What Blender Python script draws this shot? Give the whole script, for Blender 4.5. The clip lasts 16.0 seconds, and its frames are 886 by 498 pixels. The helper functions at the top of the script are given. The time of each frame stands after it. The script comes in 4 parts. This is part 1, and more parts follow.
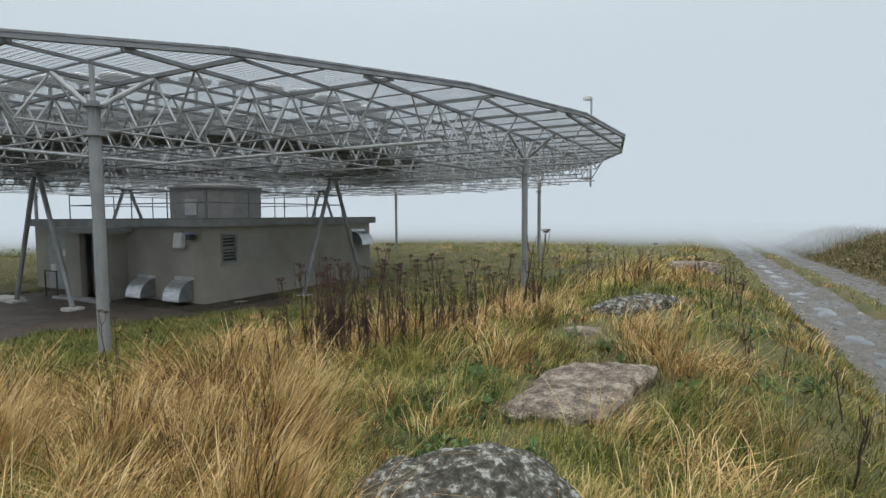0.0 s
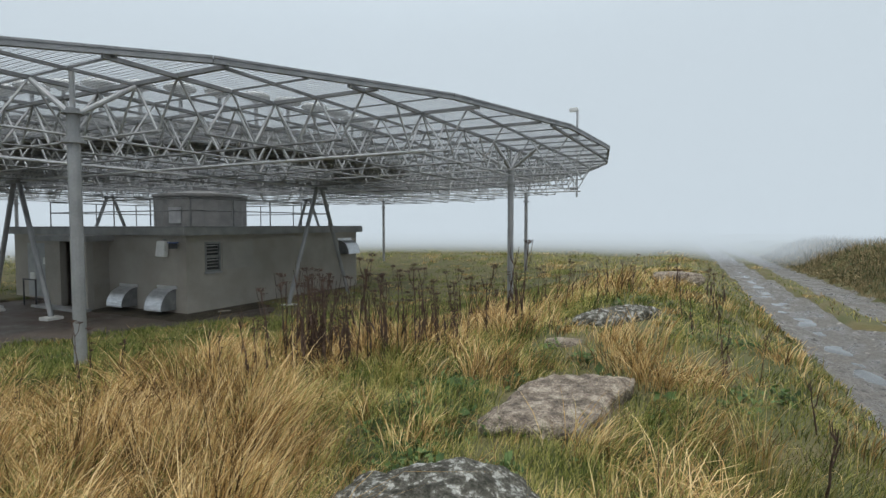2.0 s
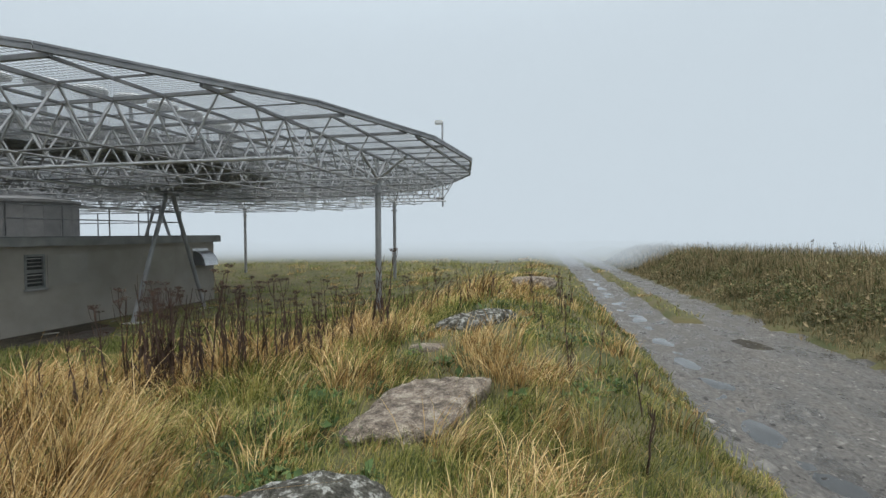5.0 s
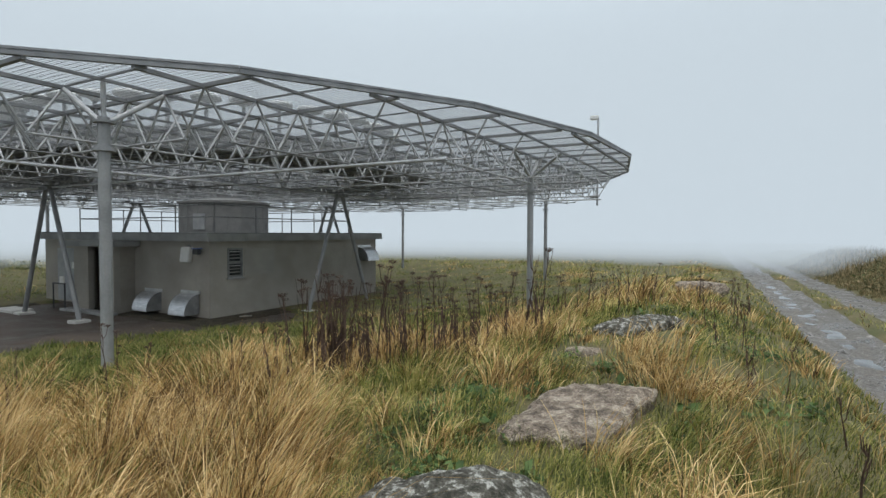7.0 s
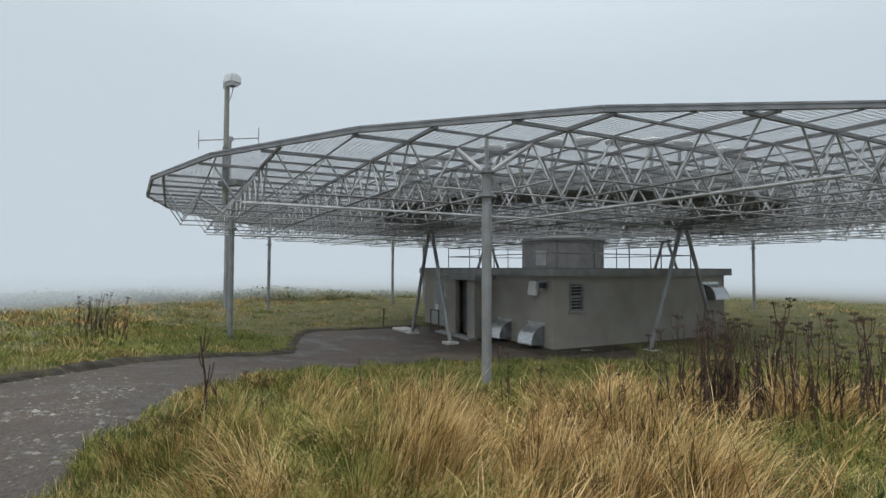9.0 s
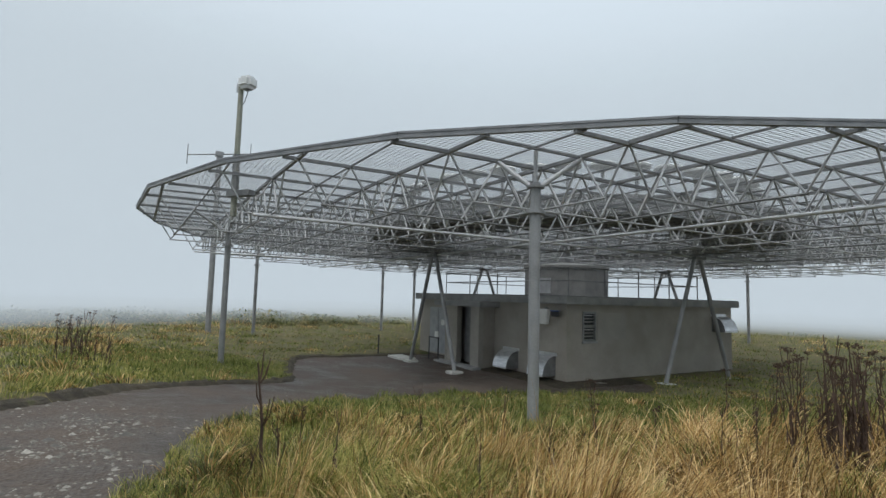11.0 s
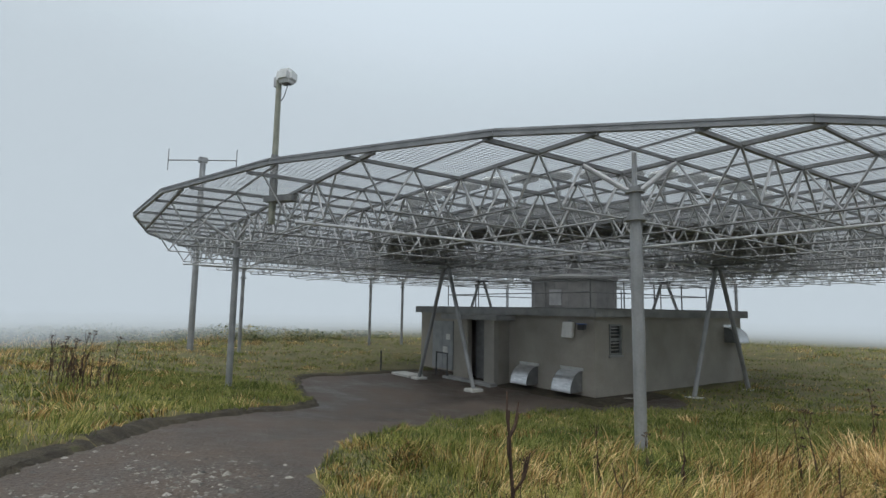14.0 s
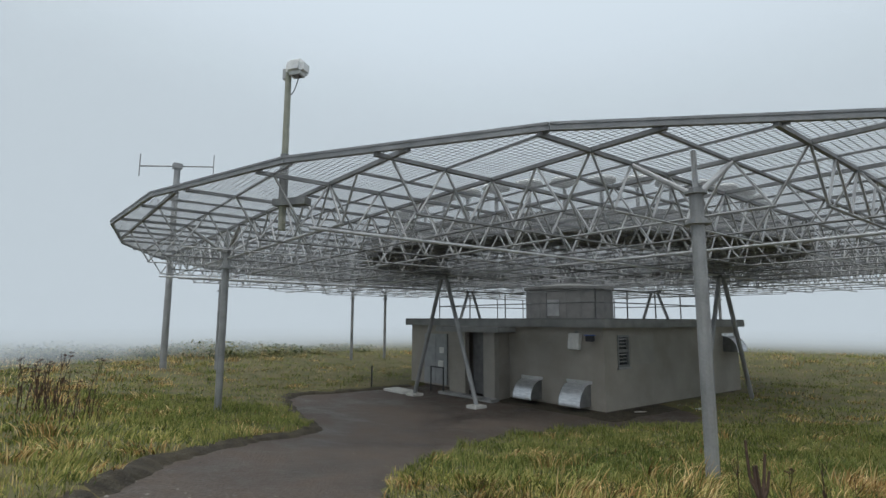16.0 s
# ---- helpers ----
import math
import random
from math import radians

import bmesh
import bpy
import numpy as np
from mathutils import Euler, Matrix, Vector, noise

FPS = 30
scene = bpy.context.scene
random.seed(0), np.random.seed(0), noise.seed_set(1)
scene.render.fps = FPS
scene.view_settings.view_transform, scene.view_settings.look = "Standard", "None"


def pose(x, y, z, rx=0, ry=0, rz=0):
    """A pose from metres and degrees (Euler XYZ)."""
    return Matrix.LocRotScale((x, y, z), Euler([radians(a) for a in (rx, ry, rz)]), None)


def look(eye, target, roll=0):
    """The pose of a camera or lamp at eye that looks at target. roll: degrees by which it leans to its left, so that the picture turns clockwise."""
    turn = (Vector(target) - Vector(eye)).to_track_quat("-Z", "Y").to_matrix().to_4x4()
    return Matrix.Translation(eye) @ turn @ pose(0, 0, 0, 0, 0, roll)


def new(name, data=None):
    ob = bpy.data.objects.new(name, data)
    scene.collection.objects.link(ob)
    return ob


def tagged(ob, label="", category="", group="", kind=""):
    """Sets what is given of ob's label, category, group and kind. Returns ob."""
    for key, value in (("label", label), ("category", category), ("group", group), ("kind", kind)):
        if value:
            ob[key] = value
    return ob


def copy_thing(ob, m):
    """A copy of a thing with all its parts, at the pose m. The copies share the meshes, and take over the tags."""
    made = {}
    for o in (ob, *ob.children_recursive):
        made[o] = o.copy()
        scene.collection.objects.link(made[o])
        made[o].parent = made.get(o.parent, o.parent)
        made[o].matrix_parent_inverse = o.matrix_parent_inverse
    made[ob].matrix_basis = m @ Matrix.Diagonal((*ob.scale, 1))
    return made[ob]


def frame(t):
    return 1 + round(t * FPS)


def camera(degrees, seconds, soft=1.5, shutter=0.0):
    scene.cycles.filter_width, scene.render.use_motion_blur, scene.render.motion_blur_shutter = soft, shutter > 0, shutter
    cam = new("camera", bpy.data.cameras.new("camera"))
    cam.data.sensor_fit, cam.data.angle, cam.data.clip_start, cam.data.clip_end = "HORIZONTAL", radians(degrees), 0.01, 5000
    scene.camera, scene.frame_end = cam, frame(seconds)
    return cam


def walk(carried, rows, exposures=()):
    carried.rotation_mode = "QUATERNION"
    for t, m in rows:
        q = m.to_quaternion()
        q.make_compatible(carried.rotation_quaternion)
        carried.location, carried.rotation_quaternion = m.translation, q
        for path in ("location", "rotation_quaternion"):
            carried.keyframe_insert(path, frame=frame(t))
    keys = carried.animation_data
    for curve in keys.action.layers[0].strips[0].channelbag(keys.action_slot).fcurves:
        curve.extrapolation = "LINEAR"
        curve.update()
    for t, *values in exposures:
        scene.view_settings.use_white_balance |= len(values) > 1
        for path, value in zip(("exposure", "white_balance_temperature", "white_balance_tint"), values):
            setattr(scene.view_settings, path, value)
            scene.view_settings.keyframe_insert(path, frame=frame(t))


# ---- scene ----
LENS = 80.0
ROWS = [
    (0, -0.005, 0.007, 2.863, 86.42, 0.40, 27.89),
    (0.5, -0.057, 0.023, 2.855, 86.91, 0.27, 35.93),
    (1, -0.060, -0.021, 2.871, 87.13, 0.14, 37.97),
    (1.5, -0.040, 0.032, 2.870, 87.26, -0.08, 34.16),
    (2, 0.056, 0.059, 2.878, 87.40, 0.11, 26.66),
    (2.5, 0.126, 0.132, 2.869, 87.51, 0.32, 18.74),
    (3, 0.125, 0.156, 2.855, 87.63, 0.40, 13.24),
    (5.5, 0.133, 0.050, 2.885, 88.43, 0.29, 12.65),
    (6, 0.144, 0.051, 2.893, 88.42, 0.30, 15.60),
    (6.5, 0.127, 0.053, 2.889, 88.37, 0.18, 20.97),
    (7, 0.050, 0.038, 2.876, 88.23, -0.22, 28.70),
    (7.5, -0.071, 0.057, 2.840, 88.47, -0.29, 37.79),
    (8, -0.208, -0.011, 2.835, 89.20, -0.13, 47.02),
    (8.5, -0.326, -0.168, 2.865, 90.44, -0.21, 55.60),
    (9, -0.406, -0.352, 2.827, 92.08, -0.19, 62.60),
    (11.5, -2.061, -1.107, 2.709, 95.88, -1.67, 58.01),
    (12, -2.330, -1.339, 2.737, 95.93, -1.33, 55.71),
    (12.5, -2.643, -1.532, 2.715, 96.05, -1.21, 54.83),
    (13, -2.935, -1.753, 2.722, 96.06, -1.16, 55.03),
    (13.5, -3.234, -1.970, 2.752, 96.21, -1.13, 55.63),
    (14, -3.564, -2.143, 2.737, 96.47, -0.97, 55.57),
    (14.5, -3.894, -2.250, 2.734, 96.85, -0.80, 55.13),
    (15, -4.215, -2.328, 2.782, 97.30, -0.63, 53.98),
    (15.5, -4.567, -2.429, 2.752, 97.64, -0.65, 52.75),
    (16, -4.896, -2.534, 2.772, 97.69, -0.23, 52.10),
]
cam = camera(LENS, 16.0, soft=1.45)
walk(cam, [(t, pose(x, y, z, rx, ry, rz)) for t, x, y, z, rx, ry, rz in ROWS],
     exposures=((0, 0.23), (7, 0.22), (9, 0.17), (12, 0.12), (16, 0.07)))

# ---- world and light: fog under a bright overcast sky ----
world = bpy.data.worlds.new("foggy_sky")
scene.world = world
world.use_nodes = True
wn, wl = world.node_tree.nodes, world.node_tree.links
bg = wn["Background"]
sky = wn.new("ShaderNodeTexSky")
sky.sky_type = "NISHITA"
sky.sun_disc = False
sky.sun_elevation, sky.sun_rotation = radians(42), radians(150)
sky.air_density, sky.dust_density = 1.0, 6.0
wco = wn.new("ShaderNodeTexCoord")
wsep = wn.new("ShaderNodeSeparateXYZ")
wl.new(wco.outputs["Generated"], wsep.inputs[0])
wramp = wn.new("ShaderNodeValToRGB")
wramp.color_ramp.elements[0].position, wramp.color_ramp.elements[0].color = 0.0, (0.50, 0.575, 0.635, 1)
wramp.color_ramp.elements[1].position, wramp.color_ramp.elements[1].color = 0.55, (0.675, 0.772, 0.852, 1)
wl.new(wsep.outputs["Z"], wramp.inputs[0])
wscale = wn.new("ShaderNodeVectorMath")
wscale.operation = "SCALE"
wscale.inputs[3].default_value = 0.07
wl.new(sky.outputs[0], wscale.inputs[0])
wmix = wn.new("ShaderNodeMixRGB")
wmix.inputs[0].default_value = 0.93
wl.new(wscale.outputs[0], wmix.inputs[1])
wl.new(wramp.outputs[0], wmix.inputs[2])
wl.new(wmix.outputs[0], bg.inputs[0])
bg.inputs[1].default_value = 1.0

sun_data = bpy.data.lights.new("sun", "SUN")
sun_data.energy, sun_data.angle, sun_data.color = 2.3, radians(60), (1.0, 0.985, 0.96)
sun = new("sun", sun_data)
sun.matrix_world = look((0, 0, 40), (-6, 10, 0))

# ---- the plan ----
CX, CY = -19.87, 16.1            # middle of the counterpoise
RIM_R, TOP_Z, LOW_Z = 16.98, 5.22, 4.38
STEP = 1.02                      # bay of the space frame
GX, GY = 0.35, -0.31             # the lattice's offset from the middle
SIDES = 26                       # straight lengths of the rim
VERTS = [(CX + 0.2 + RIM_R * math.cos(radians(3.46 + 360 * k / SIDES)), CY - 0.2 + RIM_R * math.sin(radians(3.46 + 360 * k / SIDES))) for k in range(SIDES)]
TRACK = [(6, -5), (-3.5, -7), (-7.2, -4.6), (-10.3, -2.7), (-11.3, -2.0), (-12.9, -1.15), (-14.2, 0.1), (-15.2, 1.4), (-15.9, 2.4), (-16.7, 2.95), (-18.4, 3.2), (-20.8, 3.9), (-23.2, 4.7),
         (-23.9, 5.6), (-24.0, 8.0), (-24.0, 11.0), (-24.5, 14.5), (-14.5, 14.5), (-12.3, 13.2), (-12.9, 10.5), (-14.0, 8.6), (-13.8, 5.8), (-12.2, 3.1), (-10.5, 0.95),
         (-9.0, 0.0), (-6.9, -0.75), (-5.0, -1.0), (-2.2, -1.5), (1.0, -1.6), (6, -1.2)]


def rounded(line, closed):
    """The line with its corners cut twice."""
    for _ in range(2):
        ends = line[1:] + line[:1] if closed else line[1:]
        cut = [] if closed else [line[0]]
        for (x0, y0), (x1, y1) in zip(line, ends):
            cut += [(0.75 * x0 + 0.25 * x1, 0.75 * y0 + 0.25 * y1), (0.25 * x0 + 0.75 * x1, 0.25 * y0 + 0.75 * y1)]
        line = cut if closed else cut + [line[-1]]
    return line


def smooth(a, b, x):
    t = np.clip((x - a) / (b - a), 0, 1)
    return t * t * (3 - 2 * t)


TRACK = rounded(TRACK, True)


def inside(poly, x, y):
    """Which of the points lie in the polygon."""
    x, y = np.asarray(x, float), np.asarray(y, float)
    res = np.zeros(x.shape, bool)
    for (x0, y0), (x1, y1) in zip(poly, poly[1:] + poly[:1]):
        if y0 == y1:
            continue
        cross = ((y0 > y) != (y1 > y)) & (x < (x1 - x0) * (y - y0) / (y1 - y0) + x0)
        res ^= cross
    return res


def edge_dist(poly, x, y):
    """Distance of the points from the polygon's edge."""
    x, y = np.asarray(x, float), np.asarray(y, float)
    best = np.full(x.shape, 1e9)
    for (x0, y0), (x1, y1) in zip(poly, poly[1:] + poly[:1]):
        dx, dy = x1 - x0, y1 - y0
        t = np.clip(((x - x0) * dx + (y - y0) * dy) / (dx * dx + dy * dy), 0, 1)
        best = np.minimum(best, np.hypot(x - x0 - t * dx, y - y0 - t * dy))
    return best


def road_left(y):
    return 1.75 - 0.035 * np.asarray(y, float)


def road_right(y):
    return road_left(y) + 3.3


def base_height(x, y):
    """The lie of the land: a flat pad at the building, a bank beside the road, a bank of rough growth beyond it."""
    x, y = np.asarray(x, float), np.asarray(y, float)
    d = np.hypot(x - CX, y - CY) + 1e-6
    toward = ((x - CX) * 0.78 - (y - CY) * 0.63) / d
    z = (0.6 + 0.65 * smooth(0.0, 0.9, toward)) * smooth(8.5, 23.5, d)
    along = smooth(-4, 1, y) * (1 - 0.65 * smooth(8, 24, y))
    rx = x - road_left(y)
    z = z + (0.2 + 0.4 * smooth(2, 8, y)) * along * np.exp(-((rx + 2.5) / 1.7) ** 2)
    road_z = 0.98 - 0.012 * np.clip(y, -5, 80)
    m = smooth(-0.9, 0.25, rx) * smooth(-6, -2, y)
    z = z * (1 - m) + road_z * m
    z = z + 0.9 * smooth(3.5, 5.7, rx) * smooth(-6, 0, y)
    return z


def waves(x, y, s, seed=0.0):
    """Cheap smooth noise from -1 to 1, with features about s metres wide."""
    a = np.sin(x / s * 2.1 + seed + 1.3 * np.sin(y / s * 1.7 + seed * 2.3))
    b = np.sin(y / s * 2.4 - seed * 1.7 + 1.1 * np.sin(x / s * 1.3 + 0.7 + seed))
    c = np.sin((x + y) / s * 3.7 + seed * 3.1 + b)
    return 0.4 * a + 0.4 * b + 0.2 * c


def bare(x, y):
    """Where no grass grows: track and road."""
    x, y = np.asarray(x, float), np.asarray(y, float)
    rx = x - road_left(y)
    strip = (np.abs(rx - 1.75) < 0.33) & (y > 13)
    return inside(TRACK, x + 0.12 * waves(x, y, 0.5, 3), y + 0.12 * waves(x, y, 0.5, 7)) | ((rx > 0.12 * waves(x, y, 0.6, 1)) & (rx < 3.3 + 0.2 * waves(x, y, 0.7, 5)) & (y > -6) & ~strip)


def ground_height(x, y):
    b = bare(x, y)
    z = base_height(x, y)
    return z + np.where(b, -0.10, 0.03 * waves(x, y, 0.9, 2) + 0.05)


# ---- materials ----
def material(name, c1, c2, scale=8.0, rough=0.7, metal=0.0, bump=0.15, c3=None, fine=60.0, rough2=None, random_tint=0.0, island=0.0, stretch=(1, 1, 1), spec=0.4, c3_at=0.8, detail=5.0, crag=0.5, mottle=0.55, relief=0.02, steps=None):
    m = bpy.data.materials.new(name)
    m.use_nodes = True
    n, l = m.node_tree.nodes, m.node_tree.links
    p = n["Principled BSDF"]
    tc = n.new("ShaderNodeNewGeometry")
    mp = n.new("ShaderNodeVectorMath")
    mp.operation = "MULTIPLY"
    mp.inputs[1].default_value = stretch
    l.new(tc.outputs["Position"], mp.inputs[0])
    big, small = n.new("ShaderNodeTexNoise"), n.new("ShaderNodeTexNoise")
    big.inputs["Scale"].default_value, small.inputs["Scale"].default_value = scale, fine
    big.inputs["Detail"].default_value, small.inputs["Detail"].default_value = detail, 5
    big.inputs["Roughness"].default_value = crag
    l.new(mp.outputs[0], big.inputs["Vector"])
    l.new(mp.outputs[0], small.inputs["Vector"])
    ramp = n.new("ShaderNodeValToRGB")
    e = ramp.color_ramp.elements
    e[0].position, e[0].color = 0.35, (*c1, 1)
    e[1].position, e[1].color = 0.65, (*c2, 1)
    if c3:
        x = e.new(c3_at)
        x.color = (*c3, 1)
    if c3_at < 0.65:
        e[1].position, e[2].position = c3_at - 0.035, c3_at
        e[1].color, e[2].color = (*c2, 1), (*c3, 1)
    if steps:
        for k in range(3):
            e[k].position = steps[k]
    l.new(big.outputs[0], ramp.inputs[0])
    mix = n.new("ShaderNodeMixRGB")
    mix.blend_type = "MULTIPLY"
    mix.inputs[0].default_value = mottle
    grey = n.new("ShaderNodeValToRGB")
    grey.color_ramp.elements[0].position, grey.color_ramp.elements[0].color = 0.3, (0.55, 0.55, 0.55, 1)
    grey.color_ramp.elements[1].position, grey.color_ramp.elements[1].color = 0.7, (1.25, 1.25, 1.25, 1)
    l.new(small.outputs[0], grey.inputs[0])
    l.new(ramp.outputs[0], mix.inputs[1])
    l.new(grey.outputs[0], mix.inputs[2])
    last = mix
    for amount, source in ((random_tint, "object"), (island, "island")):
        if amount:
            if source == "object":
                rnd = n.new("ShaderNodeObjectInfo").outputs["Random"]
            else:
                rnd = tc.outputs["Random Per Island"]
            mr = n.new("ShaderNodeMapRange")
            mr.inputs["To Min"].default_value, mr.inputs["To Max"].default_value = 1 - amount, 1 + amount
            l.new(rnd, mr.inputs["Value"])
            sc = n.new("ShaderNodeVectorMath")
            sc.operation = "SCALE"
            l.new(last.outputs[0], sc.inputs[0])
            l.new(mr.outputs[0], sc.inputs[3])
            last = sc
    l.new(last.outputs[0], p.inputs["Base Color"])
    p.inputs["Metallic"].default_value = metal
    p.inputs["Specular IOR Level"].default_value = spec
    if rough2 is None:
        p.inputs["Roughness"].default_value = rough
    else:
        rr = n.new("ShaderNodeMapRange")
        rr.inputs["From Min"].default_value, rr.inputs["From Max"].default_value = 0.38, 0.62
        rr.inputs["To Min"].default_value, rr.inputs["To Max"].default_value = rough, rough2
        l.new(big.outputs[0], rr.inputs["Value"])
        l.new(rr.outputs[0], p.inputs["Roughness"])
    if bump:
        bp = n.new("ShaderNodeBump")
        bp.inputs["Strength"].default_value, bp.inputs["Distance"].default_value = bump, relief
        l.new(small.outputs[0], bp.inputs["Height"])
        l.new(bp.outputs[0], p.inputs["Normal"])
    return m


STEEL = material("galvanised_steel", (0.30, 0.307, 0.315), (0.40, 0.407, 0.415), 3, 0.5, 0.2, 0.03, fine=40, mottle=0.18)
COLUMN = material("grey_steel_tube", (0.22, 0.225, 0.23), (0.30, 0.305, 0.31), 2.0, 0.5, 0.2, 0.03, fine=30, mottle=0.2)
CHORD = material("dull_galvanised_section", (0.18, 0.186, 0.196), (0.25, 0.256, 0.266), 2.5, 0.5, 0.2, 0.03, fine=35, mottle=0.2)
STEEL_DARK = material("weathered_steel", (0.16, 0.165, 0.17), (0.23, 0.235, 0.235), 4, 0.6, 0.2, 0.05)
PIPE = material("pale_galvanised_pipe", (0.42, 0.43, 0.44), (0.55, 0.56, 0.57), 5, 0.4, 0.3, 0.03)
POLE = material("lichened_pole", (0.20, 0.21, 0.17), (0.30, 0.30, 0.25), 5, 0.7, 0.0, 0.1)
WHITE = material("white_plastic", (0.6, 0.6, 0.58), (0.7, 0.7, 0.68), 6, 0.45, 0, 0.02)
ZINC = material("zinc_sheet", (0.55, 0.57, 0.59), (0.75, 0.76, 0.78), 4, 0.28, 0.75, 0.05, stretch=(1, 1, 6))
RENDER = material("cement_render", (0.275, 0.255, 0.226), (0.355, 0.33, 0.293), 0.9, 0.9, 0, 0.25, fine=70, c3=(0.24, 0.228, 0.204), detail=9, crag=0.62)
RENDER_PALE = material("pale_cement_render", (0.30, 0.285, 0.26), (0.35, 0.33, 0.30), 2, 0.9, 0, 0.2, fine=80)
CONCRETE = material("stained_concrete", (0.24, 0.245, 0.245), (0.33, 0.33, 0.325), 2.0, 0.85, 0, 0.2, fine=50)
SLAB = material("pale_concrete_slab", (0.45, 0.45, 0.43), (0.58, 0.58, 0.55), 4, 0.85, 0, 0.2)
DARKPAINT = material("dark_painted_steel", (0.035, 0.037, 0.042), (0.06, 0.06, 0.065), 5, 0.6, 0, 0.05)
GLASS = material("dark_window_glass", (0.03, 0.033, 0.037), (0.05, 0.053, 0.057), 3, 0.12, 0, 0.0, spec=0.5)
DOORDARK = material("dim_door_paint", (0.13, 0.132, 0.135), (0.18, 0.18, 0.183), 4, 0.6, 0, 0.05)
DRUMCLAD = material("drum_cladding", (0.18, 0.18, 0.18), (0.235, 0.233, 0.229), 2, 0.75, 0, 0.1)
DECK = material("dark_deck_grating", (0.15, 0.154, 0.158), (0.21, 0.212, 0.214), 3, 0.8, 0, 0.1)
RADOME = material("white_radome", (0.62, 0.63, 0.63), (0.72, 0.73, 0.73), 4, 0.5, 0, 0.02)
DOORPANEL = material("grey_door_paint", (0.27, 0.28, 0.29), (0.34, 0.35, 0.355), 3, 0.6, 0, 0.05)
BLUE = material("blue_enamel", (0.06, 0.12, 0.35), (0.08, 0.15, 0.42), 5, 0.4, 0, 0.0)
GRAVEL = material("wet_grey_gravel", (0.09, 0.083, 0.074), (0.17, 0.157, 0.14), 1.6, 0.2, 0, 1.0, fine=17, mottle=1.0, relief=0.04, rough2=0.95, c3=(0.25, 0.233, 0.21), stretch=(1.6, 0.7, 1), spec=0.3, detail=9, crag=0.65)
TRACKMAT = material("wet_dark_track", (0.038, 0.029, 0.023), (0.098, 0.076, 0.060), 0.55, 0.42, 0, 1.0, fine=24, mottle=1.0, relief=0.03, rough2=0.9, c3=(0.135, 0.120, 0.104), detail=10, crag=0.7)
FLAKE = material("worn_pale_surfacing", (0.11, 0.104, 0.09), (0.22, 0.21, 0.185), 9, 0.75, 0, 0.2, island=0.5)
PEBBLE = material("pale_stone_chips", (0.09, 0.084, 0.075), (0.21, 0.20, 0.18), 9, 0.7, 0, 0.2, island=0.75)
SOIL = material("mossy_soil", (0.075, 0.082, 0.028), (0.135, 0.11, 0.05), 1.6, 0.95, 0, 0.8, fine=30, c3=(0.10, 0.125, 0.035))
KERB = material("dark_wet_earth_edge", (0.030, 0.025, 0.017), (0.066, 0.055, 0.036), 5, 0.9, 0, 1.0, fine=35, relief=0.04, c3=(0.075, 0.085, 0.03), detail=8)
ROCK = material("grey_pink_granite", (0.135, 0.107, 0.082), (0.30, 0.243, 0.188), 9, 0.85, 0, 1.0, fine=55, c3=(0.50, 0.43, 0.34), detail=12, crag=0.75, mottle=0.85, relief=0.05, steps=(0.41, 0.51, 0.60))
LICHEN = material("lichened_boulder", (0.045, 0.044, 0.032), (0.15, 0.142, 0.115), 15, 0.9, 0, 1.0, fine=65, c3=(0.52, 0.515, 0.47), detail=12, crag=0.72, relief=0.05, steps=(0.40, 0.53, 0.585), mottle=0.9)
STALK = material("dead_stalk", (0.046, 0.028, 0.021), (0.095, 0.058, 0.04), 12, 0.9, 0, 0.1)


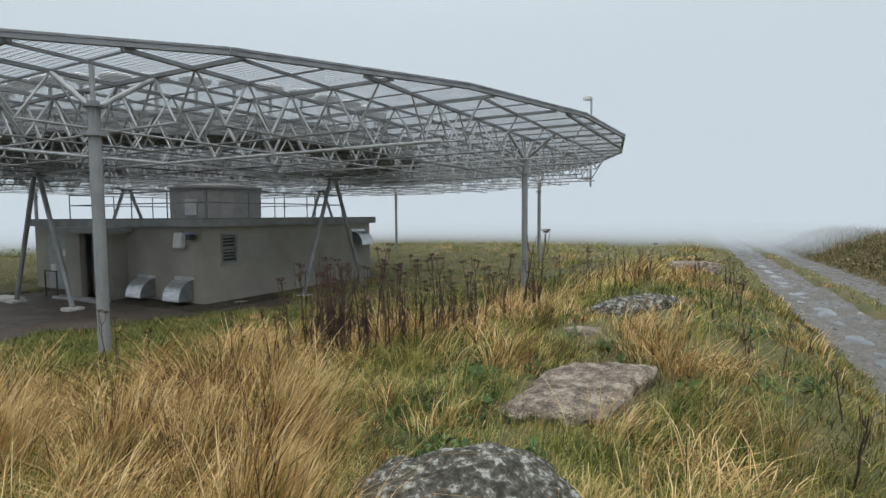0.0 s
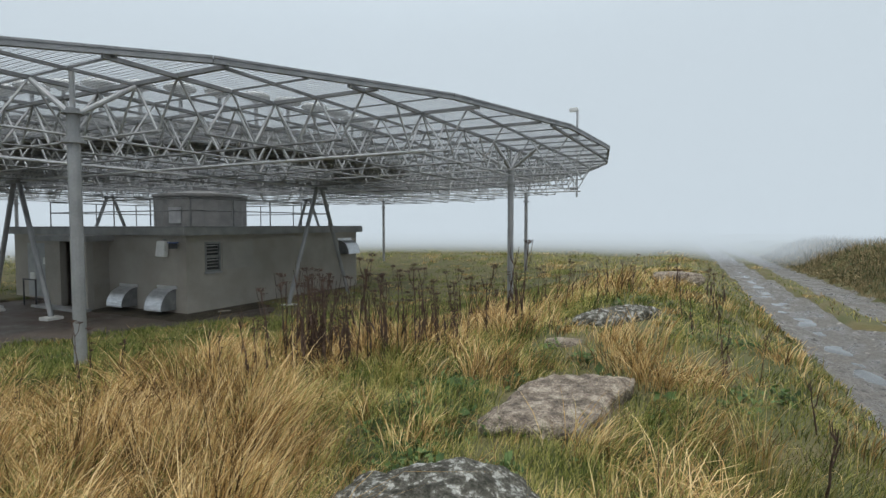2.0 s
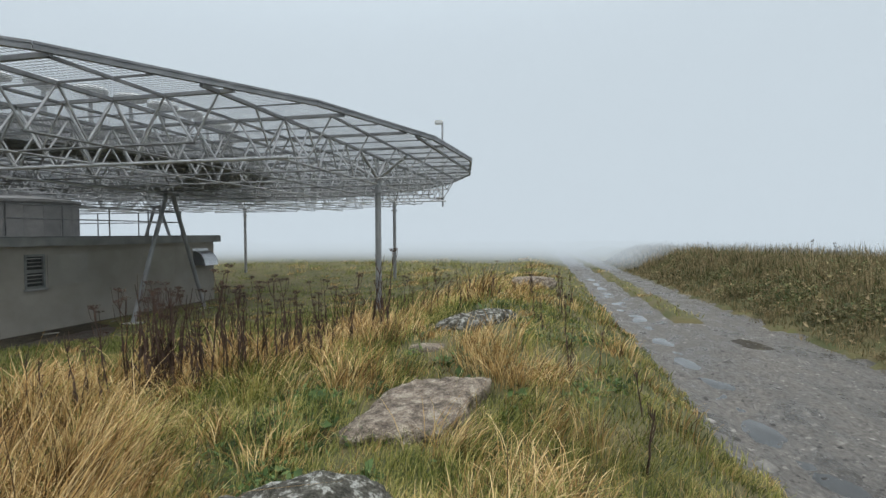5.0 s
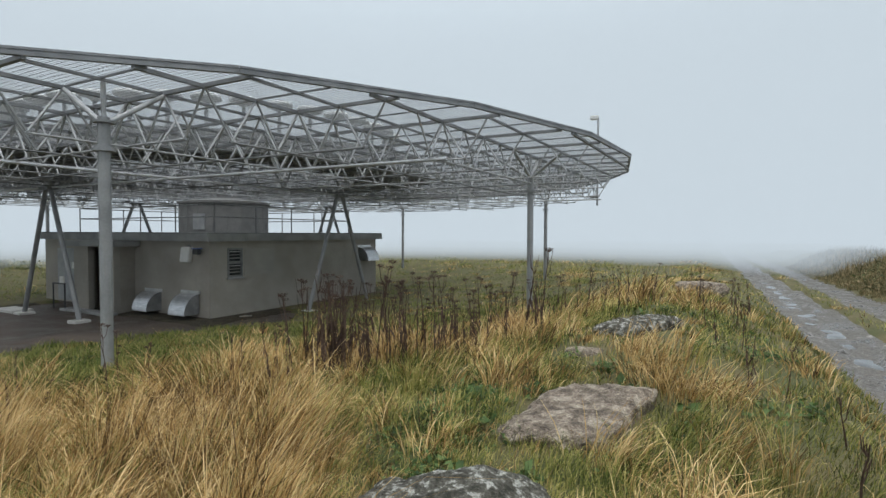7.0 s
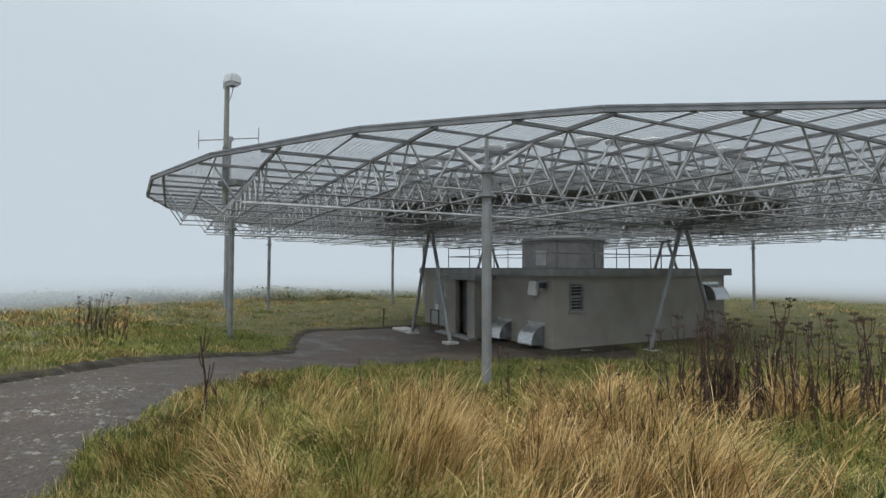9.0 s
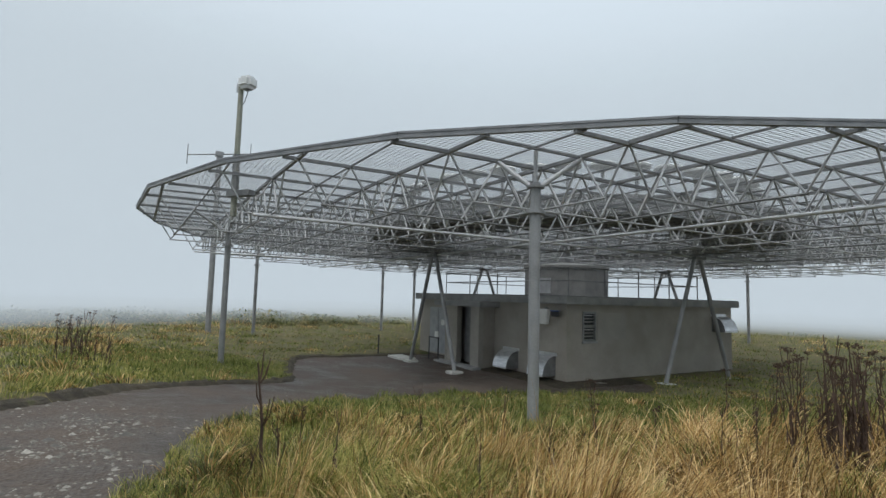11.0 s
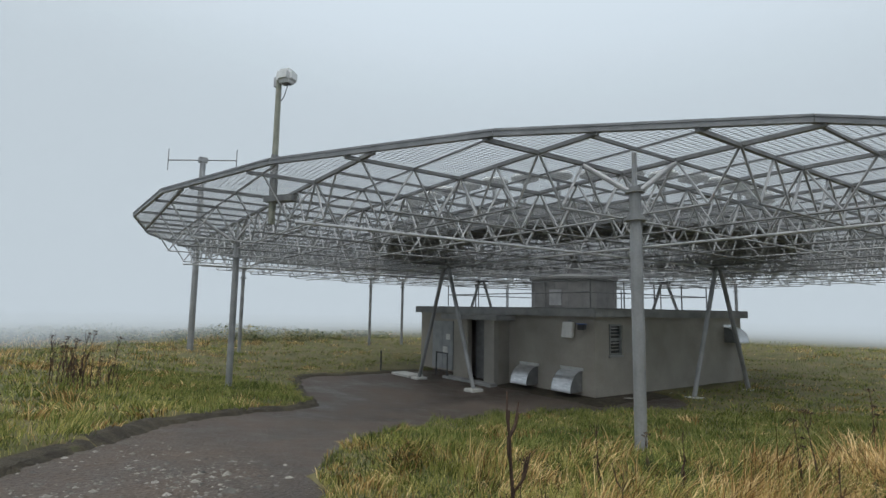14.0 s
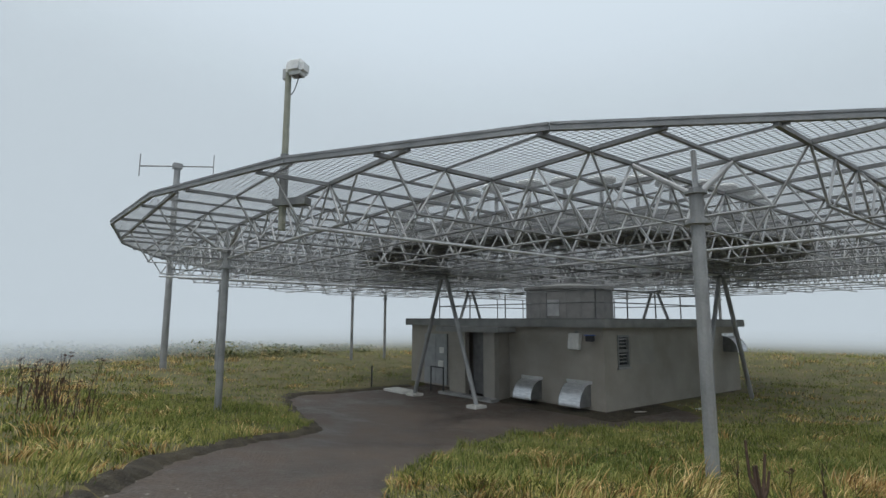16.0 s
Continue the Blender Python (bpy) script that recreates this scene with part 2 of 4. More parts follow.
def grass_material(name, root, low, high, tip):
    """Blades vary one by one, and by patches of ground."""
    m = bpy.data.materials.new(name)
    m.use_nodes = True
    n, l = m.node_tree.nodes, m.node_tree.links
    p = n["Principled BSDF"]
    g = n.new("ShaderNodeNewGeometry")
    nz = n.new("ShaderNodeTexNoise")
    nz.inputs["Scale"].default_value, nz.inputs["Detail"].default_value = 0.7, 3
    l.new(g.outputs["Position"], nz.inputs["Vector"])
    add = n.new("ShaderNodeMath")
    add.operation = "MULTIPLY_ADD"
    add.inputs[1].default_value = 1.05
    l.new(g.outputs["Random Per Island"], add.inputs[0])
    sub = n.new("ShaderNodeMath")
    sub.operation = "MULTIPLY_ADD"
    sub.inputs[1].default_value, sub.inputs[2].default_value = 1.3, -1.47
    l.new(nz.outputs[0], sub.inputs[0])
    nt = n.new("ShaderNodeTexNoise")
    nt.inputs["Scale"].default_value, nt.inputs["Detail"].default_value = 5.0, 2
    l.new(g.outputs["Position"], nt.inputs["Vector"])
    ta = n.new("ShaderNodeMath")
    ta.operation = "MULTIPLY_ADD"
    ta.inputs[1].default_value = 1.7
    l.new(nt.outputs[0], ta.inputs[0])
    l.new(sub.outputs[0], ta.inputs[2])
    l.new(ta.outputs[0], add.inputs[2])
    r = n.new("ShaderNodeValToRGB")
    e = r.color_ramp.elements
    e[0].position, e[0].color = 0.1, (*root, 1)
    e[1].position, e[1].color = 0.95, (*tip, 1)
    for pos, c in ((0.4, low), (0.7, high)):
        e.new(pos).color = (*c, 1)
    l.new(add.outputs[0], r.inputs[0])
    l.new(r.outputs[0], p.inputs["Base Color"])
    p.inputs["Roughness"].default_value = 0.65
    p.inputs["Specular IOR Level"].default_value = 0.25
    tr = n.new("ShaderNodeBsdfTranslucent")
    l.new(r.outputs[0], tr.inputs[0])
    mx = n.new("ShaderNodeMixShader")
    mx.inputs[0].default_value = 0.3
    l.new(p.outputs[0], mx.inputs[1])
    l.new(tr.outputs[0], mx.inputs[2])
    l.new(mx.outputs[0], n["Material Output"].inputs[0])
    return m


GREEN = grass_material("green_grass", (0.041, 0.059, 0.016), (0.147, 0.175, 0.039), (0.280, 0.287, 0.069), (0.532, 0.469, 0.175))
DRY = grass_material("dry_grass", (0.073, 0.041, 0.015), (0.315, 0.188, 0.068), (0.557, 0.358, 0.135), (0.847, 0.641, 0.333))
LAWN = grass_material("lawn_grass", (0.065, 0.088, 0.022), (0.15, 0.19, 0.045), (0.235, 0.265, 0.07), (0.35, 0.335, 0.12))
ROUGH = grass_material("rough_growth", (0.08, 0.078, 0.034), (0.15, 0.135, 0.062), (0.235, 0.19, 0.098), (0.37, 0.28, 0.16))
VERGE = grass_material("verge_grass", (0.054, 0.065, 0.016), (0.142, 0.155, 0.038), (0.250, 0.236, 0.068), (0.446, 0.338, 0.142))
BRAMBLE = grass_material("bramble_leaves", (0.066, 0.085, 0.034), (0.122, 0.150, 0.056), (0.188, 0.198, 0.085), (0.319, 0.263, 0.131))
WEED = grass_material("weed_leaves", (0.028, 0.05, 0.014), (0.06, 0.105, 0.03), (0.095, 0.155, 0.046), (0.15, 0.22, 0.08))


# ---- mesh helpers ----
def mesh_of(name, bm, mat, smooth_faces=False):
    me = bpy.data.meshes.new(name)
    bm.to_mesh(me)
    bm.free()
    me.materials.append(mat)
    if smooth_faces:
        me.shade_smooth()
    return me


def thing(name, bm, mat, label, category, group="", kind="", smooth_faces=False):
    return tagged(new(name, mesh_of(name, bm, mat, smooth_faces)), label, category, group, kind)


def empty(name, x, y, z, label, category, group="", kind="", rz=0):
    ob = new(name)
    ob.matrix_basis = pose(x, y, z, 0, 0, rz)
    return tagged(ob, label, category, group, kind)


def part(name, bm, mat, parent, label="", smooth_faces=False):
    ob = new(name, mesh_of(name, bm, mat, smooth_faces))
    ob.parent = parent
    return tagged(ob, label)


def part_mesh(name, me, parent, m=Matrix()):
    ob = new(name, me)
    ob.parent = parent
    ob.matrix_basis = m
    return ob


def box(bm, x0, x1, y0, y1, z0, z1, bevel=0.0):
    made = bmesh.ops.create_cube(bm, size=1, matrix=Matrix.Translation(((x0 + x1) / 2, (y0 + y1) / 2, (z0 + z1) / 2)) @ Matrix.Diagonal((x1 - x0, y1 - y0, z1 - z0, 1)))
    if bevel:
        edges = list({e for v in made["verts"] for e in v.link_edges})
        bmesh.ops.bevel(bm, geom=edges, offset=bevel, segments=2, affect="EDGES")
    return bm


def boxed(*a, **k):
    return box(bmesh.new(), *a, **k)


def bar(bm, a, b, w, sides=4, w2=None):
    """A straight bar from a to b, w across, closed at both ends."""
    a, b = Vector(a), Vector(b)
    d = b - a
    q = d.to_track_quat("Z", "Y").to_matrix()
    w2 = w if w2 is None else w2
    off = math.pi / sides
    lo = [bm.verts.new(a + q @ Vector((math.cos(off + 2 * math.pi * k / sides) * w / 2, math.sin(off + 2 * math.pi * k / sides) * w / 2, 0))) for k in range(sides)]
    hi = [bm.verts.new(b + q @ Vector((math.cos(off + 2 * math.pi * k / sides) * w2 / 2, math.sin(off + 2 * math.pi * k / sides) * w2 / 2, 0))) for k in range(sides)]
    for k in range(sides):
        bm.faces.new((lo[k], lo[(k + 1) % sides], hi[(k + 1) % sides], hi[k]))
    bm.faces.new(lo[::-1])
    bm.faces.new(hi)
    return bm


def barred(*a, **k):
    return bar(bmesh.new(), *a, **k)


def lathe(bm, profile, sides=24, x=0.0, y=0.0):
    """A turned body from (radius, height) pairs."""
    rings = []
    for r, z in profile:
        rings.append([bm.verts.new((x + max(r, 1e-4) * math.cos(2 * math.pi * k / sides), y + max(r, 1e-4) * math.sin(2 * math.pi * k / sides), z)) for k in range(sides)])
    for lo, hi in zip(rings, rings[1:]):
        for k in range(sides):
            bm.faces.new((lo[k], lo[(k + 1) % sides], hi[(k + 1) % sides], hi[k]))
    bm.faces.new(rings[0][::-1])
    bm.faces.new(rings[-1])
    return bm


def raw_mesh(name, verts, faces, mat, smooth_faces=False):
    """A mesh from number arrays; every face has the same count of corners."""
    me = bpy.data.meshes.new(name)
    k = faces.shape[1]
    me.vertices.add(len(verts))
    me.vertices.foreach_set("co", np.ascontiguousarray(verts, np.float32).ravel())
    me.loops.add(faces.size)
    me.loops.foreach_set("vertex_index", np.ascontiguousarray(faces, np.int32).ravel())
    me.polygons.add(len(faces))
    me.polygons.foreach_set("loop_start", np.arange(0, faces.size, k, dtype=np.int32))
    me.update(calc_edges=True)
    me.validate()
    me.materials.append(mat)
    if smooth_faces:
        me.shade_smooth()
    return me


def bars_mesh(name, a, b, w, mat, sides=3):
    """Many straight thin bars in one mesh, from end to end arrays."""
    a, b = np.asarray(a, float), np.asarray(b, float)
    d = b - a
    d /= np.linalg.norm(d, axis=1)[:, None]
    ref = np.where(np.abs(d[:, 2:3]) > 0.9, np.array([[1.0, 0, 0]]), np.array([[0, 0, 1.0]]))
    u = np.cross(d, ref)
    u /= np.linalg.norm(u, axis=1)[:, None]
    v = np.cross(d, u)
    n = len(a)
    vs = np.empty((n, 2 * sides, 3))
    for k in range(sides):
        o = (u * math.cos(2 * math.pi * k / sides) + v * math.sin(2 * math.pi * k / sides)) * w / 2
        vs[:, k], vs[:, sides + k] = a + o, b + o
    base = (np.arange(n) * 2 * sides)[:, None]
    fs = np.concatenate([base + np.array([[k, (k + 1) % sides, sides + (k + 1) % sides, sides + k]]) for k in range(sides)])
    return raw_mesh(name, vs.reshape(-1, 3), fs, mat)


# ---- ground, road, track ----
def axis_steps(lo, hi, step, far):
    mid = np.arange(lo, hi + 1e-6, step)
    grow = np.cumsum(step * 1.22 ** np.arange(1, 60))
    left, right = lo - grow, hi + grow
    return np.concatenate([left[left > -far][::-1], mid, right[right < far]])


def sheet(name, xs, ys, height, mat, keep=None, label="", category="", kind="structure"):
    gx, gy = np.meshgrid(xs, ys)
    gz = height(gx, gy)
    vs = np.stack([gx, gy, gz], -1).reshape(-1, 3)
    ny, nx = gx.shape
    i = np.arange(ny * nx).reshape(ny, nx)
    fs = np.stack([i[:-1, :-1], i[:-1, 1:], i[1:, 1:], i[1:, :-1]], -1).reshape(-1, 4)
    if keep is not None:
        fs = fs[keep(vs[fs].mean(1)[:, 0], vs[fs].mean(1)[:, 1])]
        used, inv = np.unique(fs, return_inverse=True)
        vs, fs = vs[used], inv.reshape(fs.shape)
    return tagged(new(name, raw_mesh(name, vs, fs, mat, True)), label, category, kind=kind)


sheet("ground", axis_steps(-34, 11, 0.22, 900), axis_steps(-9, 34, 0.22, 900), ground_height, SOIL, None, "rough mossy ground between grass and stones", "ground")


def track_top(x, y):
    return base_height(x, y) - 0.03 + 0.012 * waves(x, y, 0.7, 4) + 0.006 * waves(x, y, 0.17, 9)


def road_top(x, y):
    rx = x - road_left(y)
    ruts = 0.035 * (np.exp(-((rx - 0.65) / 0.4) ** 2) + np.exp(-((rx - 2.65) / 0.4) ** 2))
    return base_height(x, y) - 0.02 - ruts + 0.012 * waves(x, y, 0.6, 4) + 0.007 * waves(x, y, 0.19, 6)


sheet("track", np.arange(-29, 6.01, 0.16), np.arange(-7, 15.01, 0.16), track_top, TRACKMAT,
      lambda x, y: inside(TRACK, x, y) | (edge_dist(TRACK, x, y) < 0.18), "dark wet gravel track with worn pale patches", "track")
sheet("road", np.arange(-3.0, 6.5, 0.16), np.concatenate([np.arange(-6, 40, 0.2), np.arange(40, 140, 1.0)]), road_top, GRAVEL,
      lambda x, y: (x - road_left(y) > -0.2) & (x - road_left(y) < 3.6), "wet grey gravel road with puddled ruts", "road")


WATER = material("puddle_water", (0.03, 0.03, 0.028), (0.05, 0.048, 0.044), 2, 0.06, 0, 0.0, spec=0.5)
sheet("puddle", np.arange(-1.0, 3.6, 0.045), np.arange(2.5, 30, 0.09), lambda x, y: base_height(x, y) - 0.0575 + 0.010 * waves(x * 3.0, y, 1.0, 3) + 0.008 * waves(x * 2.0, y, 0.35, 8) - 0.05 * smooth(0.25, 0.5, np.abs(x - road_left(y) - 0.6)), WATER,
      lambda x, y: np.abs(x - road_left(y) - 0.6) < 0.48, "shallow rainwater lying in streaks in the wheel rut", "puddle")
mud_edge = lambda x, y: ((x - 3.5) / 0.30) ** 2 + ((y - 10.6) / 0.5) ** 2 + 0.5 * waves(x, y, 0.35, 2)
sheet("mud_patch", np.arange(2.9, 4.2, 0.03), np.arange(9.8, 11.5, 0.04), lambda x, y: road_top(x, y) + 0.004 - 0.012 * smooth(0.7, 1.1, mud_edge(x, y)), KERB,
      lambda x, y: mud_edge(x, y) < 1.1, "dark muddy patch on the gravel road", "mud patch")

# ---- the counterpoise: a round space frame on columns ----
def chord_span(c, along_x):
    """Where a grid line at c (from the middle) enters and leaves the many-sided rim."""
    hits = []
    for (x0, y0), (x1, y1) in zip(VERTS, VERTS[1:] + VERTS[:1]):
        p, q = ((y0 - CY, x0 - CX), (y1 - CY, x1 - CX)) if along_x else ((x0 - CX, y0 - CY), (x1 - CX, y1 - CY))
        if (p[0] > c) != (q[0] > c):
            t = (c - p[0]) / (q[0] - p[0])
            hits.append(p[1] + t * (q[1] - p[1]))
    return (min(hits), max(hits)) if len(hits) == 2 else None


frame_thing = empty("counterpoise", CX, CY, 0, "large round galvanised steel space frame roofed with wire mesh on columns", "antenna counterpoise")
for k in range(SIDES):
    a, b = VERTS[k], VERTS[(k + 1) % SIDES]
    bm = bmesh.new()
    d = Vector((b[0] - a[0], b[1] - a[1], 0)).normalized()
    n_ = Vector((d.y, -d.x, 0))
    p, q = Vector((a[0] - CX, a[1] - CY, TOP_Z)), Vector((b[0] - CX, b[1] - CY, TOP_Z))
    bar(bm, p, q, 0.1)
    bar(bm, p + n_ * 0.03 + Vector((0, 0, 0.055)), q + n_ * 0.03 + Vector((0, 0, 0.055)), 0.05)
    part("rim_beam", bm, CHORD, frame_thing)
COUNT = int(RIM_R / STEP)        # chords lie one bay apart across, two bays apart along; lighter ones between
for along_x in (True, False):
    for k in range(-COUNT - 1, COUNT + 2):
        c = k * STEP + (GY if along_x else GX)
        span = chord_span(c, along_x)
        if span and span[1] - span[0] > 0.5:
            z = TOP_Z - 0.045 if along_x else TOP_Z - 0.06
            if k % 2 and not along_x:
                # the lighter chords begin at the first main chord inside the rim
                two = 2 * STEP
                span = (math.ceil((span[0] - GY) / two) * two + GY, math.floor((span[1] - GY) / two) * two + GY)
                if span[1] - span[0] < two:
                    continue
            ends = ((span[0], c, z), (span[1], c, z)) if along_x else ((c, span[0], z), (c, span[1], z))
            part("top_chord", barred(*ends, (0.04 if along_x else 0.062) if k % 2 else 0.086), CHORD, frame_thing)

# braces between the two layers, and the chords that join their feet
brace_a, brace_b = [], []
for along_x in (True, False):
    off, cross = (GX, GY) if along_x else (GY, GX)
    for j in range(-COUNT - 1, COUNT + 2):
        if j % 2:
            continue
        c, feet = j * STEP + cross, []
        for i in range(-COUNT - 2, COUNT + 2):
            u = (i + 0.5) * STEP + off
            if math.hypot(u, c) > RIM_R - 0.5:
                continue
            feet.append(u)
            for e in (0, 1):
                v = (i + e) * STEP + off
                if math.hypot(v, c) < RIM_R + 0.25:
                    f = min(1.0, (RIM_R + 0.05) / max(math.hypot(v, c), 1e-6))
                    brace_a.append((u, c, LOW_Z) if along_x else (c, u, LOW_Z))
                    brace_b.append((v * f, c * f, TOP_Z - 0.05) if along_x else (c * f, v * f, TOP_Z - 0.05))
        if len(feet) > 3:
            z = LOW_Z if along_x else LOW_Z - 0.02
            ends = ((feet[0] - 0.04, c, z), (feet[-1] + 0.04, c, z)) if along_x else ((c, feet[0] - 0.04, z), (c, feet[-1] + 0.04, z))
            part("bottom_chord", barred(*ends, 0.042, sides=5), STEEL_DARK if j % 4 == 0 else STEEL, frame_thing)
brace_a, brace_b = np.array(brace_a), np.array(brace_b)
near = brace_a[:, 0] - brace_a[:, 1]
order = np.argsort(-near)
shapes = {}
for k in order[:290]:
    a, b = brace_a[k], brace_b[k]
    key = tuple(np.round(b - a, 2))
    if key not in shapes:
        bm = barred((0, 0, 0), b - a, 0.042, sides=5)
        shapes[key] = mesh_of("brace", bm, STEEL)
    part_mesh("brace", shapes[key], frame_thing, Matrix.Translation(a))
rest = order[290:]
ob = part_mesh("brace_lattice", bars_mesh("brace_lattice", brace_a[rest], brace_b[rest], 0.036, STEEL, 4), frame_thing)
tagged(ob, kind="stuff")

# wire mesh laid over the top chords
wa, wb = [], []
for along_x, pitch in ((True, 0.1), (False, 0.1)):
    k = int(RIM_R / pitch)
    for i in range(-k, k + 1):
        span = chord_span(i * pitch + 0.011, along_x)
        if span:
            z = TOP_Z + 0.012 if along_x else TOP_Z + 0.006
            c = i * pitch + 0.011
            wa.append((span[0], c, z) if along_x else (c, span[0], z))
            wb.append((span[1], c, z) if along_x else (c, span[1], z))
ob = part_mesh("wire_mesh", bars_mesh("wire_mesh", wa, wb, 0.0105, STEEL, 3), frame_thing)
tagged(ob, "fine galvanised wire mesh", kind="stuff")

# columns with collars and spreading struts
COLUMNS = [(11.45, -11.42), (14.6, -0.9), (11.1, 11.55), (-0.68, 15.6), (0.38, -14.6), (-11.85, -11.4), (-14.9, -2.6), (-14.9, -0.2)]
for cx, cy in COLUMNS:
    wx, wy = CX + cx, CY + cy
    gz = float(base_height(wx, wy)) - 0.25
    bm = bmesh.new()
    bar(bm, (cx, cy, gz), (cx, cy, 4.62), 0.18, sides=12)
    for zc, rc in ((4.12, 0.34), (4.16, 0.27), (4.55, 0.3)):
        bar(bm, (cx, cy, zc - 0.02), (cx, cy, zc + 0.02), rc, sides=12)
    col = part("column", bm, COLUMN, frame_thing)
    gx, gy = round((cx - GX) / STEP) * STEP + GX, round((cy - GY) / STEP) * STEP + GY
    for ox, oy in ((1, 0), (-1, 0), (0, 1), (0, -1)):
        ex, ey = gx + ox * STEP, gy + oy * STEP
        if math.hypot(ex, ey) < RIM_R - 0.15:
            part("strut", barred((cx, cy, 4.5), (ex, ey, TOP_Z - 0.08), 0.085, sides=8), STEEL, col)
    part("strut", barred((cx, cy, 4.6), (cx, cy, TOP_Z - 0.06), 0.075, sides=8), STEEL, col)

# trestles that carry the main tie pipes
for ang in (0, 90, 180, 270):
    r = 6.95 if ang in (90, 270) else 6.57
    m = pose(0, 0, 0, 0, 0, ang)
    top = m @ Vector((r, 0, 4.3))
    tr = empty("trestle", *(Vector((CX, CY, 0)) + m @ Vector((r, 0, 0))), "leaning pair of grey steel tube legs on concrete pads", "support frame", "trestles under the counterpoise", rz=ang)
    for s in (-1.75, 1.75):
        part("leg", barred((0, s, 0.05), (0, s * 0.08, 4.3), 0.15, sides=10), COLUMN, tr)
        part("footing", boxed(-0.24, 0.24, s - 0.24, s + 0.24, -0.15, 0.06, bevel=0.015), SLAB, tr)
    part("cap_plate", boxed(-0.16, 0.16, -0.3, 0.3, 4.24, 4.34, bevel=0.01), STEEL_DARK, tr)
    part("cross_tie", barred((0, -0.95, 2.15), (0, 0.95, 2.15), 0.07, sides=8), STEEL, tr) if ang in (90, 180) else None
for s, along_x in ((6.57, False), (-6.57, False), (6.95, True), (-6.95, True)):
    half = 15.0
    ends = ((-half, s, LOW_Z - 0.06), (half, s, LOW_Z - 0.06)) if along_x else ((s, -half, LOW_Z - 0.06), (s, half, LOW_Z - 0.06))
    part("tie_pipe", barred(*ends, 0.06, sides=8), PIPE, frame_thing)

# ---- the ring of antennas on its deck ----
deck = empty("antenna_deck", CX, CY, 5.42, "dark ring-shaped walkway deck above the wire mesh", "walkway deck")
bm = bmesh.new()
lathe_in, lathe_out, sides = 5.6, 9.0, 64
ring = []
for r, z in ((lathe_in, -0.1), (lathe_out, -0.1), (lathe_out, 0.42), (lathe_in, 0.42)):
    ring.append([bm.verts.new((r * math.cos(2 * math.pi * k / sides), r * math.sin(2 * math.pi * k / sides), z)) for k in range(sides)])
for u in range(4):
    for k in range(sides):
        bm.faces.new((ring[u][k], ring[u][(k + 1) % sides], ring[(u + 1) % 4][(k + 1) % sides], ring[(u + 1) % 4][k]))
bmesh.ops.recalc_face_normals(bm, faces=bm.faces)
part("deck_ring", bm, DECK, deck)
for k in range(32):
    a = 2 * math.pi * k / 32
    bm = barred(((lathe_in - 0.1) * math.cos(a), (lathe_in - 0.1) * math.sin(a), -0.12), ((lathe_out + 0.12) * math.cos(a), (lathe_out + 0.12) * math.sin(a), -0.12), 0.1)
    part("joist", bm, DECK, deck)
    if k % 2 == 0:
        for r in (6.5, 8.3):
            part("support", barred((r * math.cos(a), r * math.sin(a), -0.2), (r * math.cos(a), r * math.sin(a), -0.1), 0.12, sides=6), DECK, deck)

first = empty("loop_antenna", CX + 7.4, CY, 5.84, "white mushroom-shaped loop antenna radome on a grey post", "antenna", "antennas round the ring")
part("post", barred((0, 0, 0), (0, 0, 1.1), 0.14, sides=10, w2=0.11), STEEL, first)
part("base_flange", barred((0, 0, 0), (0, 0, 0.05), 0.34, sides=10), STEEL, first)
part("radome", lathe(bmesh.new(), [(0.06, 1.02), (0.2, 1.1), (0.44, 1.17), (0.47, 1.24), (0.42, 1.31), (0.2, 1.36), (0.02, 1.37)], 16), RADOME, first, smooth_faces=True)
for k in range(1, 42):
    a = 360 * k / 42
    copy_thing(first, pose(CX + 7.4 * math.cos(radians(a)), CY + 7.4 * math.sin(radians(a)), 5.84, 0, 0, a))

# ---- the equipment building ----
BX0, BX1, BY0, BY1 = -25.1, -14.8, 11.4, 20.5
house = empty("equipment_building", (BX0 + BX1) / 2, (BY0 + BY1) / 2, 0, "low flat-roofed building of drab cement render under the frame", "building")
HX, HY = (BX0 + BX1) / 2, (BY0 + BY1) / 2


def local(x0, x1, y0, y1, z0, z1, bevel=0.0):
    return boxed(x0 - HX, x1 - HX, y0 - HY, y1 - HY, z0, z1, bevel=bevel)


T = 0.3
part("wall", local(BX0, BX1, BY0, BY0 + T, -0.2, 2.56), RENDER, house)
part("wall", local(BX0, BX1, BY1 - T, BY1, -0.2, 2.56), RENDER, house)
part("wall", local(BX0, BX0 + T, BY0 + T, BY1 - T, -0.2, 2.56), RENDER, house)
# the east wall has a louvred window cut through it
for y0, y1, z0, z1 in ((BY0 + T, 12.13, -0.2, 2.56), (12.68, BY1 - T, -0.2, 2.56), (12.13, 12.68, -0.2, 1.36), (12.13, 12.68, 2.3, 2.56)):
    part("wall", local(BX1 - T, BX1, y0, y1, z0, z1), RENDER, house)
part("plinth", local(BX0 - 0.02, BX1 + 0.02, BY0 - 0.02, BY1 + 0.02, -0.2, 0.05), TRACKMAT, house)
part("roof", local(BX0 - 0.22, BX1 + 0.22, BY0 - 0.22, BY1 + 0.22, 2.56, 2.82, bevel=0.012), CONCRETE, house)
part("roof_covering", local(BX0 - 0.2, BX1 + 0.2, BY0 - 0.2, BY1 + 0.2, 2.82, 2.85), DECK, house)
part("patch", local(BX1, BX1 + 0.025, 12.78, 14.15, 1.38, 2.3, bevel=0.006), RENDER_PALE, house, "paler rectangle of patched render")
win = part("window", local(BX1 - 0.14, BX1 - 0.06, 12.13, 12.68, 1.36, 2.3), DARKPAINT, house, "dark window of two small lights")
